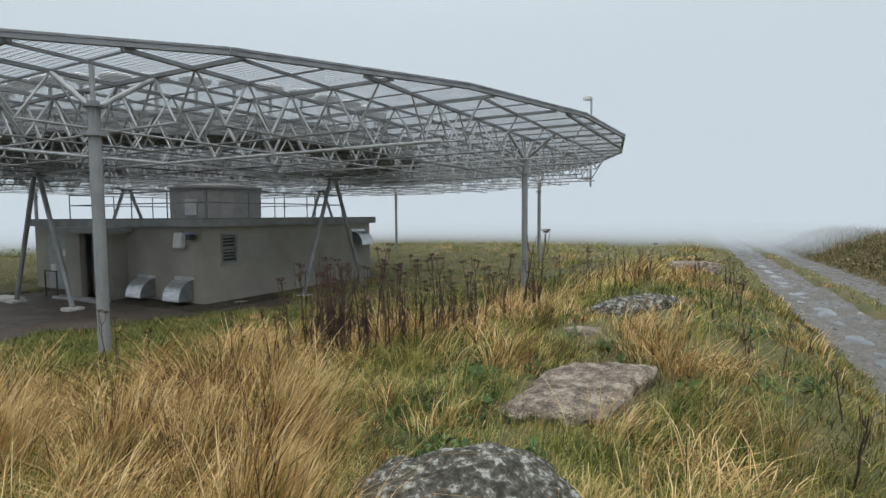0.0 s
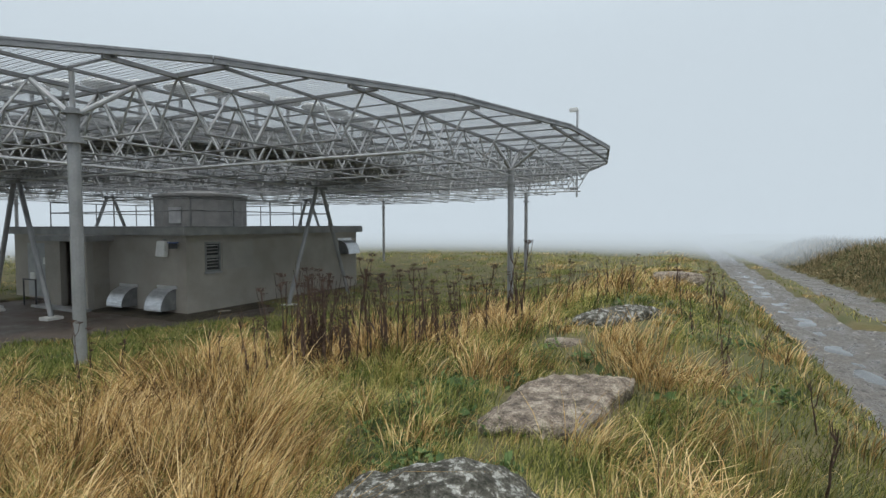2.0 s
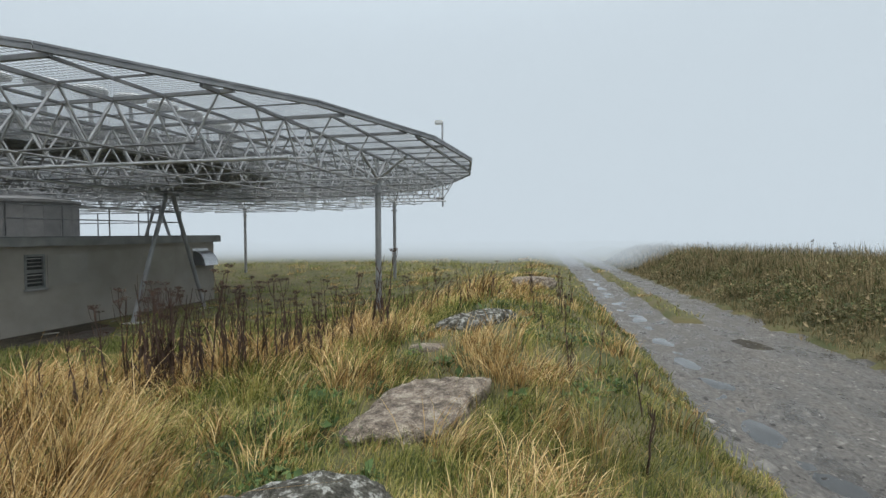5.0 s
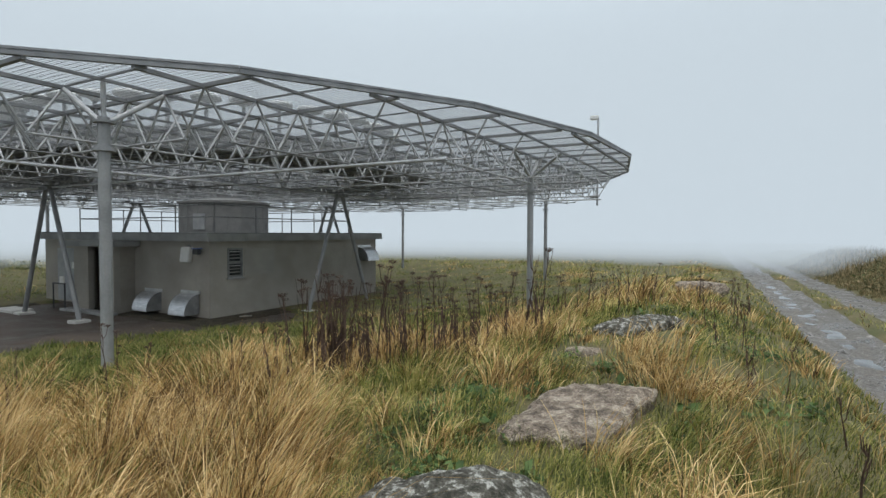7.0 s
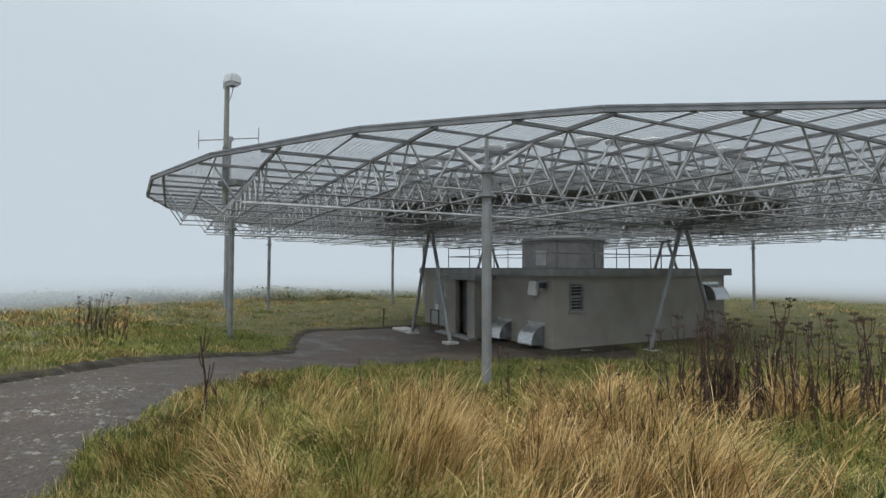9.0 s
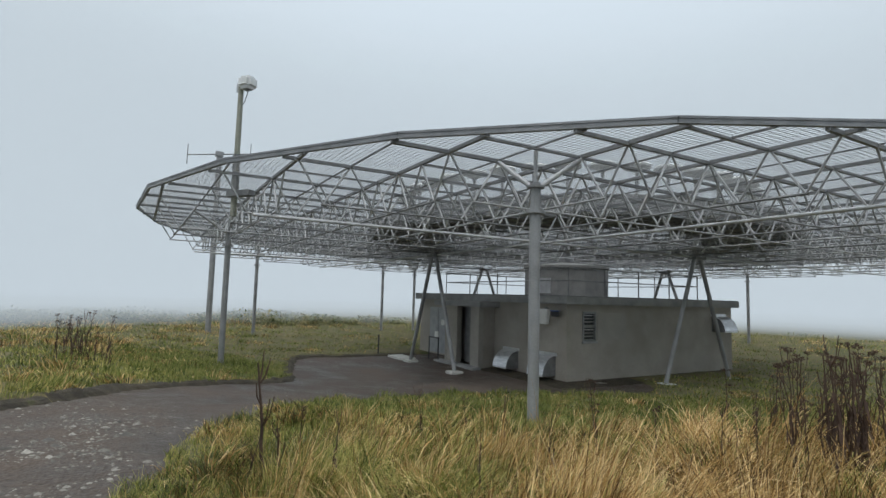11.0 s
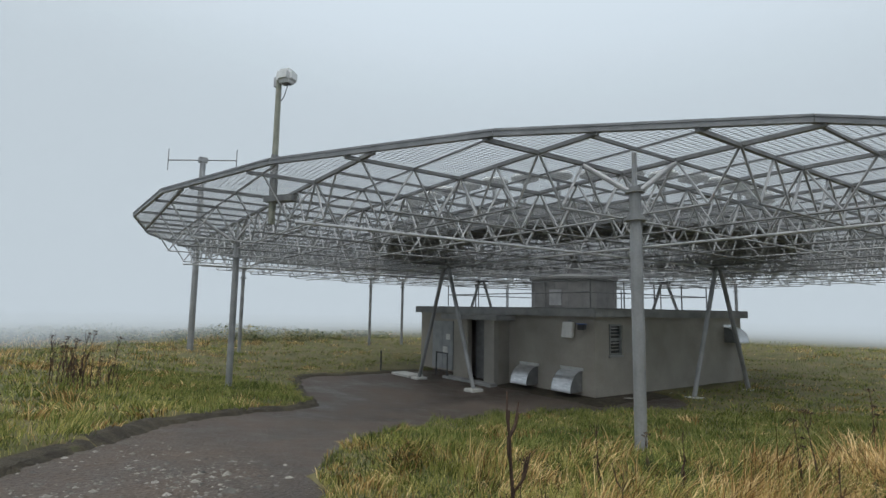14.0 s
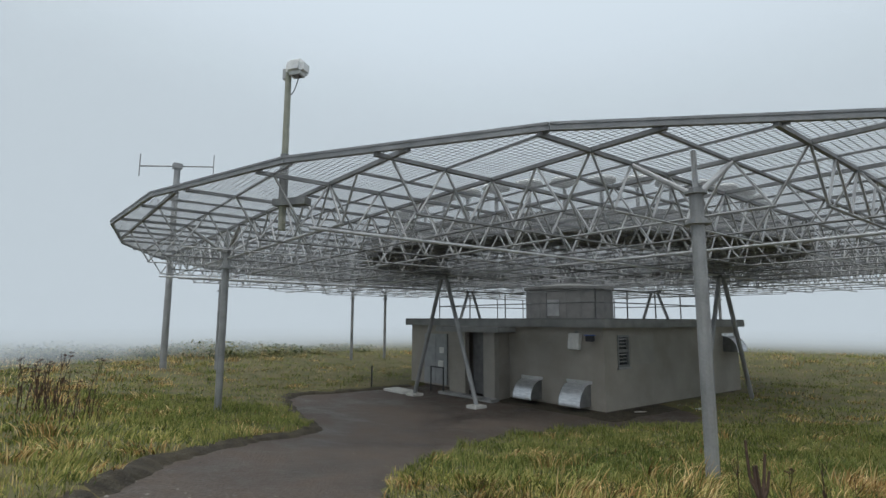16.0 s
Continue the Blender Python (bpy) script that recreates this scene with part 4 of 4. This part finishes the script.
def scatter(n, ox, oy, r0, r1, a0, a1, rng):
    """Points round (ox, oy), denser towards it; angles in degrees from +y, anticlockwise."""
    r = r0 * (r1 / r0) ** rng.random(n)
    a = np.radians(rng.uniform(a0, a1, n))
    return ox - r * np.sin(a), oy + r * np.cos(a), r


def free(x, y):
    ok = ~bare(x, y)
    ok &= ~((x > -25.6) & (x < -14.2) & (y > 9.4) & (y < 21))
    for sx, sy, a, b in STONES:
        ok &= ((x - sx) / (a * 0.85)) ** 2 + ((y - sy) / (b * 0.85)) ** 2 > 1
    return ok


def dryness(x, y):
    """How likely the grass is dry straw rather than green, and how far the place is lawn."""
    dc = np.hypot(x - CX, y - CY)
    dt = np.where(inside(TRACK, x, y), 0, edge_dist(TRACK, x, y))
    rx = x - road_left(y)
    p = waves(x, y, 1.5, 1.0) * 0.6 + waves(x, y, 0.55, 4.0) * 0.4
    d = 0.54 + 1.0 * p
    d = d - 0.9 * (1 - smooth(14.5, 18.0, dc))
    d = d - 0.75 * (1 - smooth(0.5, 3.2, dt)) * (x < -2.5)
    d = d - 0.45 * smooth(-2.9, -1.3, rx)
    d = d - 0.75 * np.exp(-((x + 1.9) ** 2 + (y - 4.6) ** 2) / 1.3) - 0.6 * np.exp(-((x + 1.4) ** 2 + (y - 2.9) ** 2) / 0.5)
    d = d - 0.5 * smooth(9, 13, y) * (x < -3.0) - 0.6 * (1 - smooth(-6.2, -5.0, x)) * (1 - smooth(2.6, 4.2, y))
    west = (y < 3.0) & (x < -10) & (dc > 12)
    d = np.where(west, -0.08 + 0.5 * p + 0.42 * smooth(2.5, 8.0, dt), d)
    low = np.ones(x.shape)
    for sx, sy, a, b in STONES:
        q = np.sqrt(((x - sx) / a) ** 2 + ((y - sy) / b) ** 2)
        low = np.minimum(low, 0.35 + 0.65 * smooth(1.0, 2.0, q))
    for wx, wy in ((-2.05, 3.95), (-1.8, 2.85)):
        low = low * (1 - 0.5 * np.exp(-((x - wx) ** 2 + (y - wy) ** 2) / 0.18))
    low = low * np.where(west, 0.72, 1.0) * (0.72 + 0.28 * smooth(-7.0, -4.8, x)) * (1 - 0.4 * smooth(9, 16, y) * (x > -5)) * (0.4 + 0.6 * smooth(0.0, np.where(west, 0.5, 1.6), dt)) * (1 - 0.72 * smooth(-2.3, -0.2, rx)) * (1 - 0.4 * np.exp(-((x + 0.7) / 1.1) ** 2) * smooth(4.2, 5.0, y) * (1 - smooth(8, 10, y)))
    return np.clip(d, 0.14, 0.82), 1 - smooth(14.0, 18.5, dc), low, rx


rng = np.random.default_rng(42)
# tufts: blades that spring from one root
sets = [scatter(5200, 0.1, 0.0, 1.7, 42, -34, 100, rng), scatter(3600, -3.6, -2.0, 1.9, 45, 5, 108, rng)]
tx, ty, tr = (np.concatenate([s[k] for s in sets]) for k in range(3))
ok = free(tx, ty) & (tx - road_left(ty) < 3.15)
tx, ty, tr = tx[ok], ty[ok], tr[ok]
d, lawn, low, _ = dryness(tx, ty)
t_dry = rng.random(len(tx)) < d
size = np.clip(rng.lognormal(-0.05, 0.4, len(tx)), 0.4, 1.3) * low
size = size * np.clip(0.82 + 0.6 * waves(tx, ty, 0.42, 3.0), 0.35, 1.3)
wind = 0.2 + 1.9 * waves(tx, ty, 1.5, 5.0) + 1.1 * waves(tx, ty, 0.6, 2.0) + rng.normal(0, 0.6, len(tx))
bow = np.clip(1.12 + 0.62 * waves(tx, ty, 0.75, 8.0) + rng.normal(0, 0.2, len(tx)), 0.12, 1.55)
t_rx = tx - road_left(ty)
dice = rng.random(len(tx))
slope = (t_rx > -1.5) & (dice < 0.75)
t_lawn = ~slope & ~t_dry & ((lawn > 0.35) | ((tx < -11) & (dice < 0.6)))
t_green = ~slope & ~t_dry & ~t_lawn
t_dry = t_dry & ~slope
for name, pick, mat, count, tall, broad, pieces, label in (("dry_tuft", t_dry, DRY, 42, 0.55, 0.0056, 4, "long dry straw-coloured grass bent over by the wind"),
                                                   ("green_tuft", t_green, GREEN, 38, 0.35, 0.0054, 3, "wet green grass in loose flopping tufts"),
                                                   ("slope_tuft", slope, VERGE, 36, 0.28, 0.0054, 3, "short olive green grass on the slope to the road"),
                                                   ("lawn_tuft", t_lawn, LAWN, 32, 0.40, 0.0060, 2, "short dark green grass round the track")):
    k = np.repeat(np.where(pick)[0], count)
    n = len(k)
    spread = 0.045 + 0.007 * tr[k]
    ox, oy = rng.normal(0, 1, n), rng.normal(0, 1, n)
    x, y = tx[k] + ox * spread, ty[k] + oy * spread
    keep = free(x, y)
    k, x, y, ox, oy = k[keep], x[keep], y[keep], ox[keep], oy[keep]
    n = len(k)
    h = tall * (0.5 + 0.65 * rng.random(n)) * size[k] * (1 - 0.6 * lawn[k])
    vx, vy = np.cos(wind[k]) + 0.45 * ox + rng.normal(0, 0.5, n), np.sin(wind[k]) + 0.45 * oy + rng.normal(0, 0.5, n)
    blades(name, x, y, h, broad * np.clip(tr[k] / 4.0, 0.85, 3.6), np.clip(bow[k] * rng.uniform(0.55, 1.35, n), 0.05, 1.9), np.arctan2(vy, vx), mat, label, pieces)

# a short sward between the tufts
sets = [scatter(48000, 0.1, 0.0, 1.0, 42, -34, 100, rng), scatter(42000, -3.6, -2.0, 1.2, 45, 5, 108, rng)]
for x0, x1, y0, y1, n in ((-4.0, 2.0, -2.2, 2.4, 9000), (-14.0, -3.5, -9.0, -2.0, 9000)):
    sets.append((rng.uniform(x0, x1, n), rng.uniform(y0, y1, n), np.full(n, 4.0)))
gx, gy, gr = (np.concatenate([s[k] for s in sets]) for k in range(3))
ok = free(gx, gy)
gx, gy, gr = gx[ok], gy[ok], gr[ok]
d, lawn, low, rx = dryness(gx, gy)
beyond = rx > 3.15
is_dry = rng.random(len(gx)) < d * 0.7
wide = np.clip(gr / 4.0, 0.85, 4.5)
is_lawn = ~is_dry & (lawn > 0.35)
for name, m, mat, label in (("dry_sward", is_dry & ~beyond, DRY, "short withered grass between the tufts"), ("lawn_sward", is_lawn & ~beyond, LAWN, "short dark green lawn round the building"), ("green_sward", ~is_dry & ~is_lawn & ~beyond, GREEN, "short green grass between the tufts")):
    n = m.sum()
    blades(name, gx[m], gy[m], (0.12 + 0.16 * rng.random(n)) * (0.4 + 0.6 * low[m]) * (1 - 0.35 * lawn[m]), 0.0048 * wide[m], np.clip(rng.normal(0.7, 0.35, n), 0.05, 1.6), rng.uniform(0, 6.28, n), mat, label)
# the mown ground under the frame
lx, ly = rng.uniform(-23, -4, 150000), rng.uniform(-1.5, 22, 150000)
ld = np.hypot(lx - CX, ly - CY)
ok = free(lx, ly) & (ld > 7.5) & (ld < 17.5) & (lx - ly > -24)
lx, ly = lx[ok][:62000], ly[ok][:62000]
n = len(lx)
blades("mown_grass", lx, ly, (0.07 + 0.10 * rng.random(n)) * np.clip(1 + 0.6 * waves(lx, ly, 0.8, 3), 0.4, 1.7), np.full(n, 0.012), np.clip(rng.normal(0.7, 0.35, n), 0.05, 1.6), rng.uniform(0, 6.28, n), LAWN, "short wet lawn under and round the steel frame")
m = beyond
# more growth on the far bank
bx = np.concatenate([gx[m], road_left(0) + 3.15 + 9 * rng.random(45000) ** 1.3])
by = np.concatenate([gy[m], 1 + 45 * rng.random(45000) ** 1.3])
bx[m.sum():] -= 0.035 * by[m.sum():]
br = np.hypot(bx, by)
n = len(bx)
ramp_h = 0.25 + 0.75 * smooth(3.2, 4.8, bx - road_left(by))
blades("rough_growth", bx, by, (0.28 + 0.42 * rng.random(n)) * ramp_h * np.clip(0.8 + 0.5 * waves(bx, by, 0.8, 3), 0.3, 1.5), 0.006 * np.clip(br / 6, 0.8, 5), np.clip(rng.normal(0.5, 0.3, n), 0.05, 1.4), rng.uniform(0, 6.28, n), ROUGH,
       "rank brown and green growth on the bank beyond the road")

# low leafy clumps in the rough growth and on the slopes
def leaf_clumps(name, cx, cy, rad, count, leaf, mat, label, seed, lift=0.35):
    rng = np.random.default_rng(seed)
    k = np.repeat(np.arange(len(cx)), count)
    n = len(k)
    u = np.clip(rng.normal(0, 0.45, (n, 3)), -0.85, 0.85)
    x, y = cx[k] + u[:, 0] * rad[k], cy[k] + u[:, 1] * rad[k]
    z = ground_height(x, y) + np.abs(u[:, 2]) * rad[k] * 1.2 * lift / 0.35 * 0.6
    ang, tilt = rng.uniform(0, 6.28, n), rng.normal(0, 0.6, n)
    s = leaf * rng.lognormal(0, 0.35, n)
    d = np.stack([np.cos(ang), np.sin(ang), tilt], 1)
    d /= np.linalg.norm(d, axis=1)[:, None]
    w = np.stack([-np.sin(ang), np.cos(ang), rng.normal(0, 0.3, n)], 1)
    c = np.stack([x, y, z], 1)
    vs = np.stack([c, c + d * s[:, None] * 0.5 + w * s[:, None] * 0.3, c + d * s[:, None], c + d * s[:, None] * 0.5 - w * s[:, None] * 0.3], 1)
    fs = (np.arange(n) * 4)[:, None] + np.array([[0, 1, 2, 3]])
    return tagged(new(name, raw_mesh(name, vs.reshape(-1, 3), fs, mat)), label, "weeds", kind="stuff")


cyy = 3 + 32 * rng.random(300) ** 1.3
cxx = road_left(cyy) + 3.6 + 6 * rng.random(300) ** 1.2
leaf_clumps("bank_weeds", cxx, cyy, 0.25 + 0.35 * rng.random(300), 110, 0.07, ROUGH, "low leafy weeds on the bank beyond the road", 3)
cyy = 4 + 26 * rng.random(150) ** 1.2
cxx = road_left(cyy) + 4.0 + 2.6 * rng.random(150)
leaf_clumps("bank_bramble", cxx, cyy, 0.35 + 0.4 * rng.random(150), 190, 0.06, BRAMBLE, "dull green bramble sprawling over the bank", 5)
cxx, cyy = rng.uniform(-5, 0.6, 110), rng.uniform(1.5, 9, 110)
for wx, wy, k in ((-2.05, 3.95, 14), (-1.75, 2.75, 9), (-2.2, 4.9, 8), (-3.4, 2.9, 8), (-1.9, 3.3, 6)):
    cxx, cyy = np.append(cxx, rng.normal(wx, 0.2, k)), np.append(cyy, rng.normal(wy, 0.2, k))
ok = free(cxx, cyy)
leaf_clumps("leafy_weeds", cxx[ok], cyy[ok], 0.10 + 0.14 * rng.random(ok.sum()), 55, 0.042, WEED, "small green leafy weeds among the grass", 8, 0.25)
# dark hedge of scrub across the field to the west
bear, reach = np.radians(rng.uniform(-14, 30, 170)), rng.uniform(34, 40, 170)
cxx, cyy = -4.9 - reach * np.cos(bear), -2.5 + reach * np.sin(bear)
ok = np.hypot(cxx - CX, cyy - CY) > 18.5
leaf_clumps("far_scrub", cxx[ok], cyy[ok], (0.8 + 0.5 * rng.random(ok.sum())) * (1.0 + 0.5 * waves(cxx[ok], cyy[ok], 4.0, 2.0)), 260, 0.11, BRAMBLE, "low dark scrub in the foggy field", 13, 0.3)


# ---- dead umbel stalks ----
def tube(bm, pts, radii, sides=5):
    """A bent tapering stem, in one piece."""
    rings = [[bm.verts.new(p + Vector((math.cos(2 * math.pi * k / sides) * r, math.sin(2 * math.pi * k / sides) * r, 0))) for k in range(sides)] for p, r in zip(pts, radii)]
    for lo, hi in zip(rings, rings[1:]):
        for k in range(sides):
            bm.faces.new((lo[k], lo[(k + 1) % sides], hi[(k + 1) % sides], hi[k]))
    bm.faces.new(rings[-1])
    return bm


def stalk(height, seed, bushy, heads=True, thick=1.0, leaves=5):
    rnd = random.Random(seed)
    ob = empty("dead_stalk", 0, 0, 0, "dead dark brown umbel stalk standing in the grass" if heads else "dead ragged stalk hung with withered leaves", "dead plant", "dead stalks")
    bm = bmesh.new()
    pts = [Vector((0, 0, -0.1))]
    lean = Vector((rnd.uniform(-0.1, 0.1), rnd.uniform(-0.1, 0.1), 0))
    for k in range(1, 7):
        pts.append(Vector((0, 0, height * k / 6)) + lean * height * (k / 6) ** 1.5 + Vector((rnd.uniform(-0.012, 0.012), rnd.uniform(-0.012, 0.012), 0)))
    tube(bm, pts, [(0.0105 - 0.0011 * k) * thick for k in range(7)])
    part("stem", bm, STALK, ob)

    def umbel(tip, r, parent):
        bm = bmesh.new()
        for k in range(11):
            a, q = rnd.uniform(0, 6.28), math.sqrt(rnd.random())
            end = tip + Vector((math.cos(a) * r * q, math.sin(a) * r * q, r * (0.55 - 0.2 * q)))
            bar(bm, tip, end, 0.004, sides=3)
            for _ in range(3):
                o = end + Vector([rnd.uniform(-0.010, 0.010) for _ in range(3)])
                bar(bm, o, o + Vector((rnd.uniform(-0.012, 0.012), rnd.uniform(-0.012, 0.012), 0.012)), 0.009, sides=3, w2=0.004)
        part("seed_head", bm, STALK, parent)

    if heads:
        umbel(pts[-1], 0.05 + 0.02 * rnd.random(), ob)
    for k in range(3 + bushy):
        i = rnd.choice((3, 4, 5, 5))
        a = rnd.uniform(0, 6.28)
        ln = height * rnd.uniform(0.12, 0.26)
        mid = pts[i] + Vector((math.cos(a) * ln * 0.25, math.sin(a) * ln * 0.25, ln * 0.4))
        tip = mid + Vector((math.cos(a) * ln * 0.1, math.sin(a) * ln * 0.1, ln * 0.6))
        bm = bmesh.new()
        tube(bm, [pts[i], mid, tip], [0.005 * thick, 0.004 * thick, 0.003 * thick], 4)
        br = part("branch", bm, STALK, ob)
        if heads and rnd.random() < 0.45:
            umbel(tip, 0.028 + 0.02 * rnd.random(), br)
    for k in range(leaves):
        bm = bmesh.new()
        z = height * rnd.uniform(0.06, 0.72)
        a = rnd.uniform(0, 6.28)
        d = Vector((math.cos(a), math.sin(a), rnd.uniform(-4.0, -1.2))).normalized()
        s = rnd.uniform(0.08, 0.17)
        p0 = Vector((0, 0, z)) + lean * height * (z / height) ** 1.5
        w = Vector((-math.sin(a), math.cos(a), rnd.uniform(-0.4, 0.4))) * s * 0.10
        rows = [(p0 + d * s * u - Vector((0, 0, 0.35 * s * u * u)), f) for u, f in ((0, 0.15), (0.35, 1.0), (0.7, 0.75), (1.0, 0.1))]
        pairs = [(bm.verts.new(c - w * f), bm.verts.new(c + w * f + Vector((0, 0, 0.02 * f)))) for c, f in rows]
        for q, r in zip(pairs, pairs[1:]):
            bm.faces.new((q[0], q[1], r[1], r[0]))
        part("withered_leaf", bm, STALK, ob)
    return ob


kinds = [stalk(h, s, b, u, 1.0, n) for h, s, b, u, n in ((1.2, 1, 1, True, 4), (1.15, 2, 1, False, 11), (0.95, 3, 2, False, 9), (1.15, 14, 0, True, 3), (0.8, 5, 0, False, 10), (1.1, 6, 2, True, 6))]
rnd = random.Random(9)
spots = []
for cx, cy, sx, sy, count, s0, s1 in ((-4.25, 5.2, 0.34, 0.35, 26, 0.8, 1.22), (-3.5, 5.7, 0.5, 0.45, 14, 0.7, 1.0), (-2.7, 6.0, 0.45, 0.5, 9, 0.65, 0.95), (-2.5, 6.9, 0.5, 0.7, 12, 0.55, 0.95),
                                      (-5.3, 6.7, 0.7, 0.6, 20, 0.75, 1.1), (-3.9, 7.8, 1.1, 0.8, 22, 0.6, 1.0), (-2.4, 9.5, 0.8, 1.5, 24, 0.4, 0.7),
                                      (-4.2, 3.9, 0.35, 0.3, 6, 0.5, 0.75), (-5.3, 3.3, 0.8, 0.6, 6, 0.45, 0.7), (-3.0, 14.5, 1.2, 3.5, 26, 0.4, 0.65), (-18.0, -2.0, 0.55, 0.35, 22, 0.7, 1.05), (-16.6, -1.9, 0.5, 0.4, 6, 0.4, 0.7),
                                      (-6.4, 1.5, 0.9, 0.7, 8, 0.4, 0.65), (0.1, 7.5, 0.3, 2.6, 16, 0.35, 0.6)):
    for _ in range(count):
        gx_, gy_ = (max(-1.6, min(1.6, rnd.gauss(0, 1))) for _ in range(2))
        spots.append((cx + sx * gx_, cy + sy * gy_, rnd.uniform(s0, s1)))
for _ in range(20):
    y = rnd.uniform(6, 30)
    spots.append((float(road_right(y)) + rnd.uniform(1.6, 6), y, rnd.uniform(0.5, 0.75)))
for i, (x, y, s) in enumerate(spots):
    if bool(bare(x, y)) or (-26 < x < -14 and 9 < y < 21.5):
        continue
    m = pose(x, y, float(ground_height(x, y)), rnd.uniform(-6, 6), rnd.uniform(-6, 6), rnd.uniform(0, 360)) @ Matrix.Scale(s, 4)
    src = kinds[i % 6]
    c = copy_thing(src, m)
    c.matrix_basis = m
for i, k in enumerate(kinds):
    x, y = -4.5 + 0.2 * i, 5.3 + 0.15 * i
    k.matrix_basis = pose(x, y, float(ground_height(x, y)), 0, 0, 40 * i)

bare_one = stalk(0.95, 31, 4, heads=False, thick=1.7, leaves=0)
tagged(bare_one, "bare forked dead stem beside the track")
bare_one.matrix_basis = pose(-5.93, 0.0, float(ground_height(-5.93, 0.0)), 0, 4, 30)
for x, y, s, a in ((-5.8, 0.12, 0.55, 100), (-6.05, -0.1, 0.45, 220), (0.62, 3.3, 0.5, 60), (0.75, 4.4, 0.4, 10)):
    m = pose(x, y, float(ground_height(x, y)), 5, -6, a) @ Matrix.Scale(s, 4)
    copy_thing(bare_one, m).matrix_basis = m

# ---- the fog: far backdrops that hide the distance; their glow stands in for haze ----
def glowing_fog_wall(radius, opacity, top, strength):
    m = bpy.data.materials.new("fog")
    m.use_nodes = True
    n, l = m.node_tree.nodes, m.node_tree.links
    n.remove(n["Principled BSDF"])
    # emits the haze colour itself; clear near the ground and at the top
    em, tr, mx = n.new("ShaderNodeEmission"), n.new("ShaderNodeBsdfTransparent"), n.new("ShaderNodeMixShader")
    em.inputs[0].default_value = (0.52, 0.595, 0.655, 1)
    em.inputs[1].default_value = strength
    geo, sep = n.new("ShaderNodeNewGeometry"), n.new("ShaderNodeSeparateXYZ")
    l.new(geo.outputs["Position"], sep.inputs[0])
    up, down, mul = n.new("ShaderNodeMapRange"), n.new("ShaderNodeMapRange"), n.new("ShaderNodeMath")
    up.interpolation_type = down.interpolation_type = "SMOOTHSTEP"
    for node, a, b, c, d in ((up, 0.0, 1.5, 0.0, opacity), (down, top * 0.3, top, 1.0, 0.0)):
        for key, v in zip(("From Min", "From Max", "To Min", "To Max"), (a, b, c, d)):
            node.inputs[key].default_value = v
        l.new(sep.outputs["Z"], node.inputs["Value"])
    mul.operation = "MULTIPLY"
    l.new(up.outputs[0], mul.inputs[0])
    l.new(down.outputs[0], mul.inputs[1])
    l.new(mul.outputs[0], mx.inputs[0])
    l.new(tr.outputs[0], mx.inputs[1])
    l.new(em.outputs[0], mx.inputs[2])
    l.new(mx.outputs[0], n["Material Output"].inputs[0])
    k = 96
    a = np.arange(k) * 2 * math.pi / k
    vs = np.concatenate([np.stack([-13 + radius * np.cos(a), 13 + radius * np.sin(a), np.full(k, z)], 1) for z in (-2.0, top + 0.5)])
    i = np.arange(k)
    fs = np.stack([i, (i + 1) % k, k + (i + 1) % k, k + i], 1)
    ob = tagged(new("backdrop", raw_mesh("backdrop", vs, fs, m, True)), "pale glowing see-through shell that stands in for distant fog", "fog", kind="structure")
    return ob


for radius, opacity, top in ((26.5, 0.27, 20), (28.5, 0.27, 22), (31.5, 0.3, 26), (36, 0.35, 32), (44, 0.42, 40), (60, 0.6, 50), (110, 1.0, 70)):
    glowing_fog_wall(radius, opacity, top, 0.96)
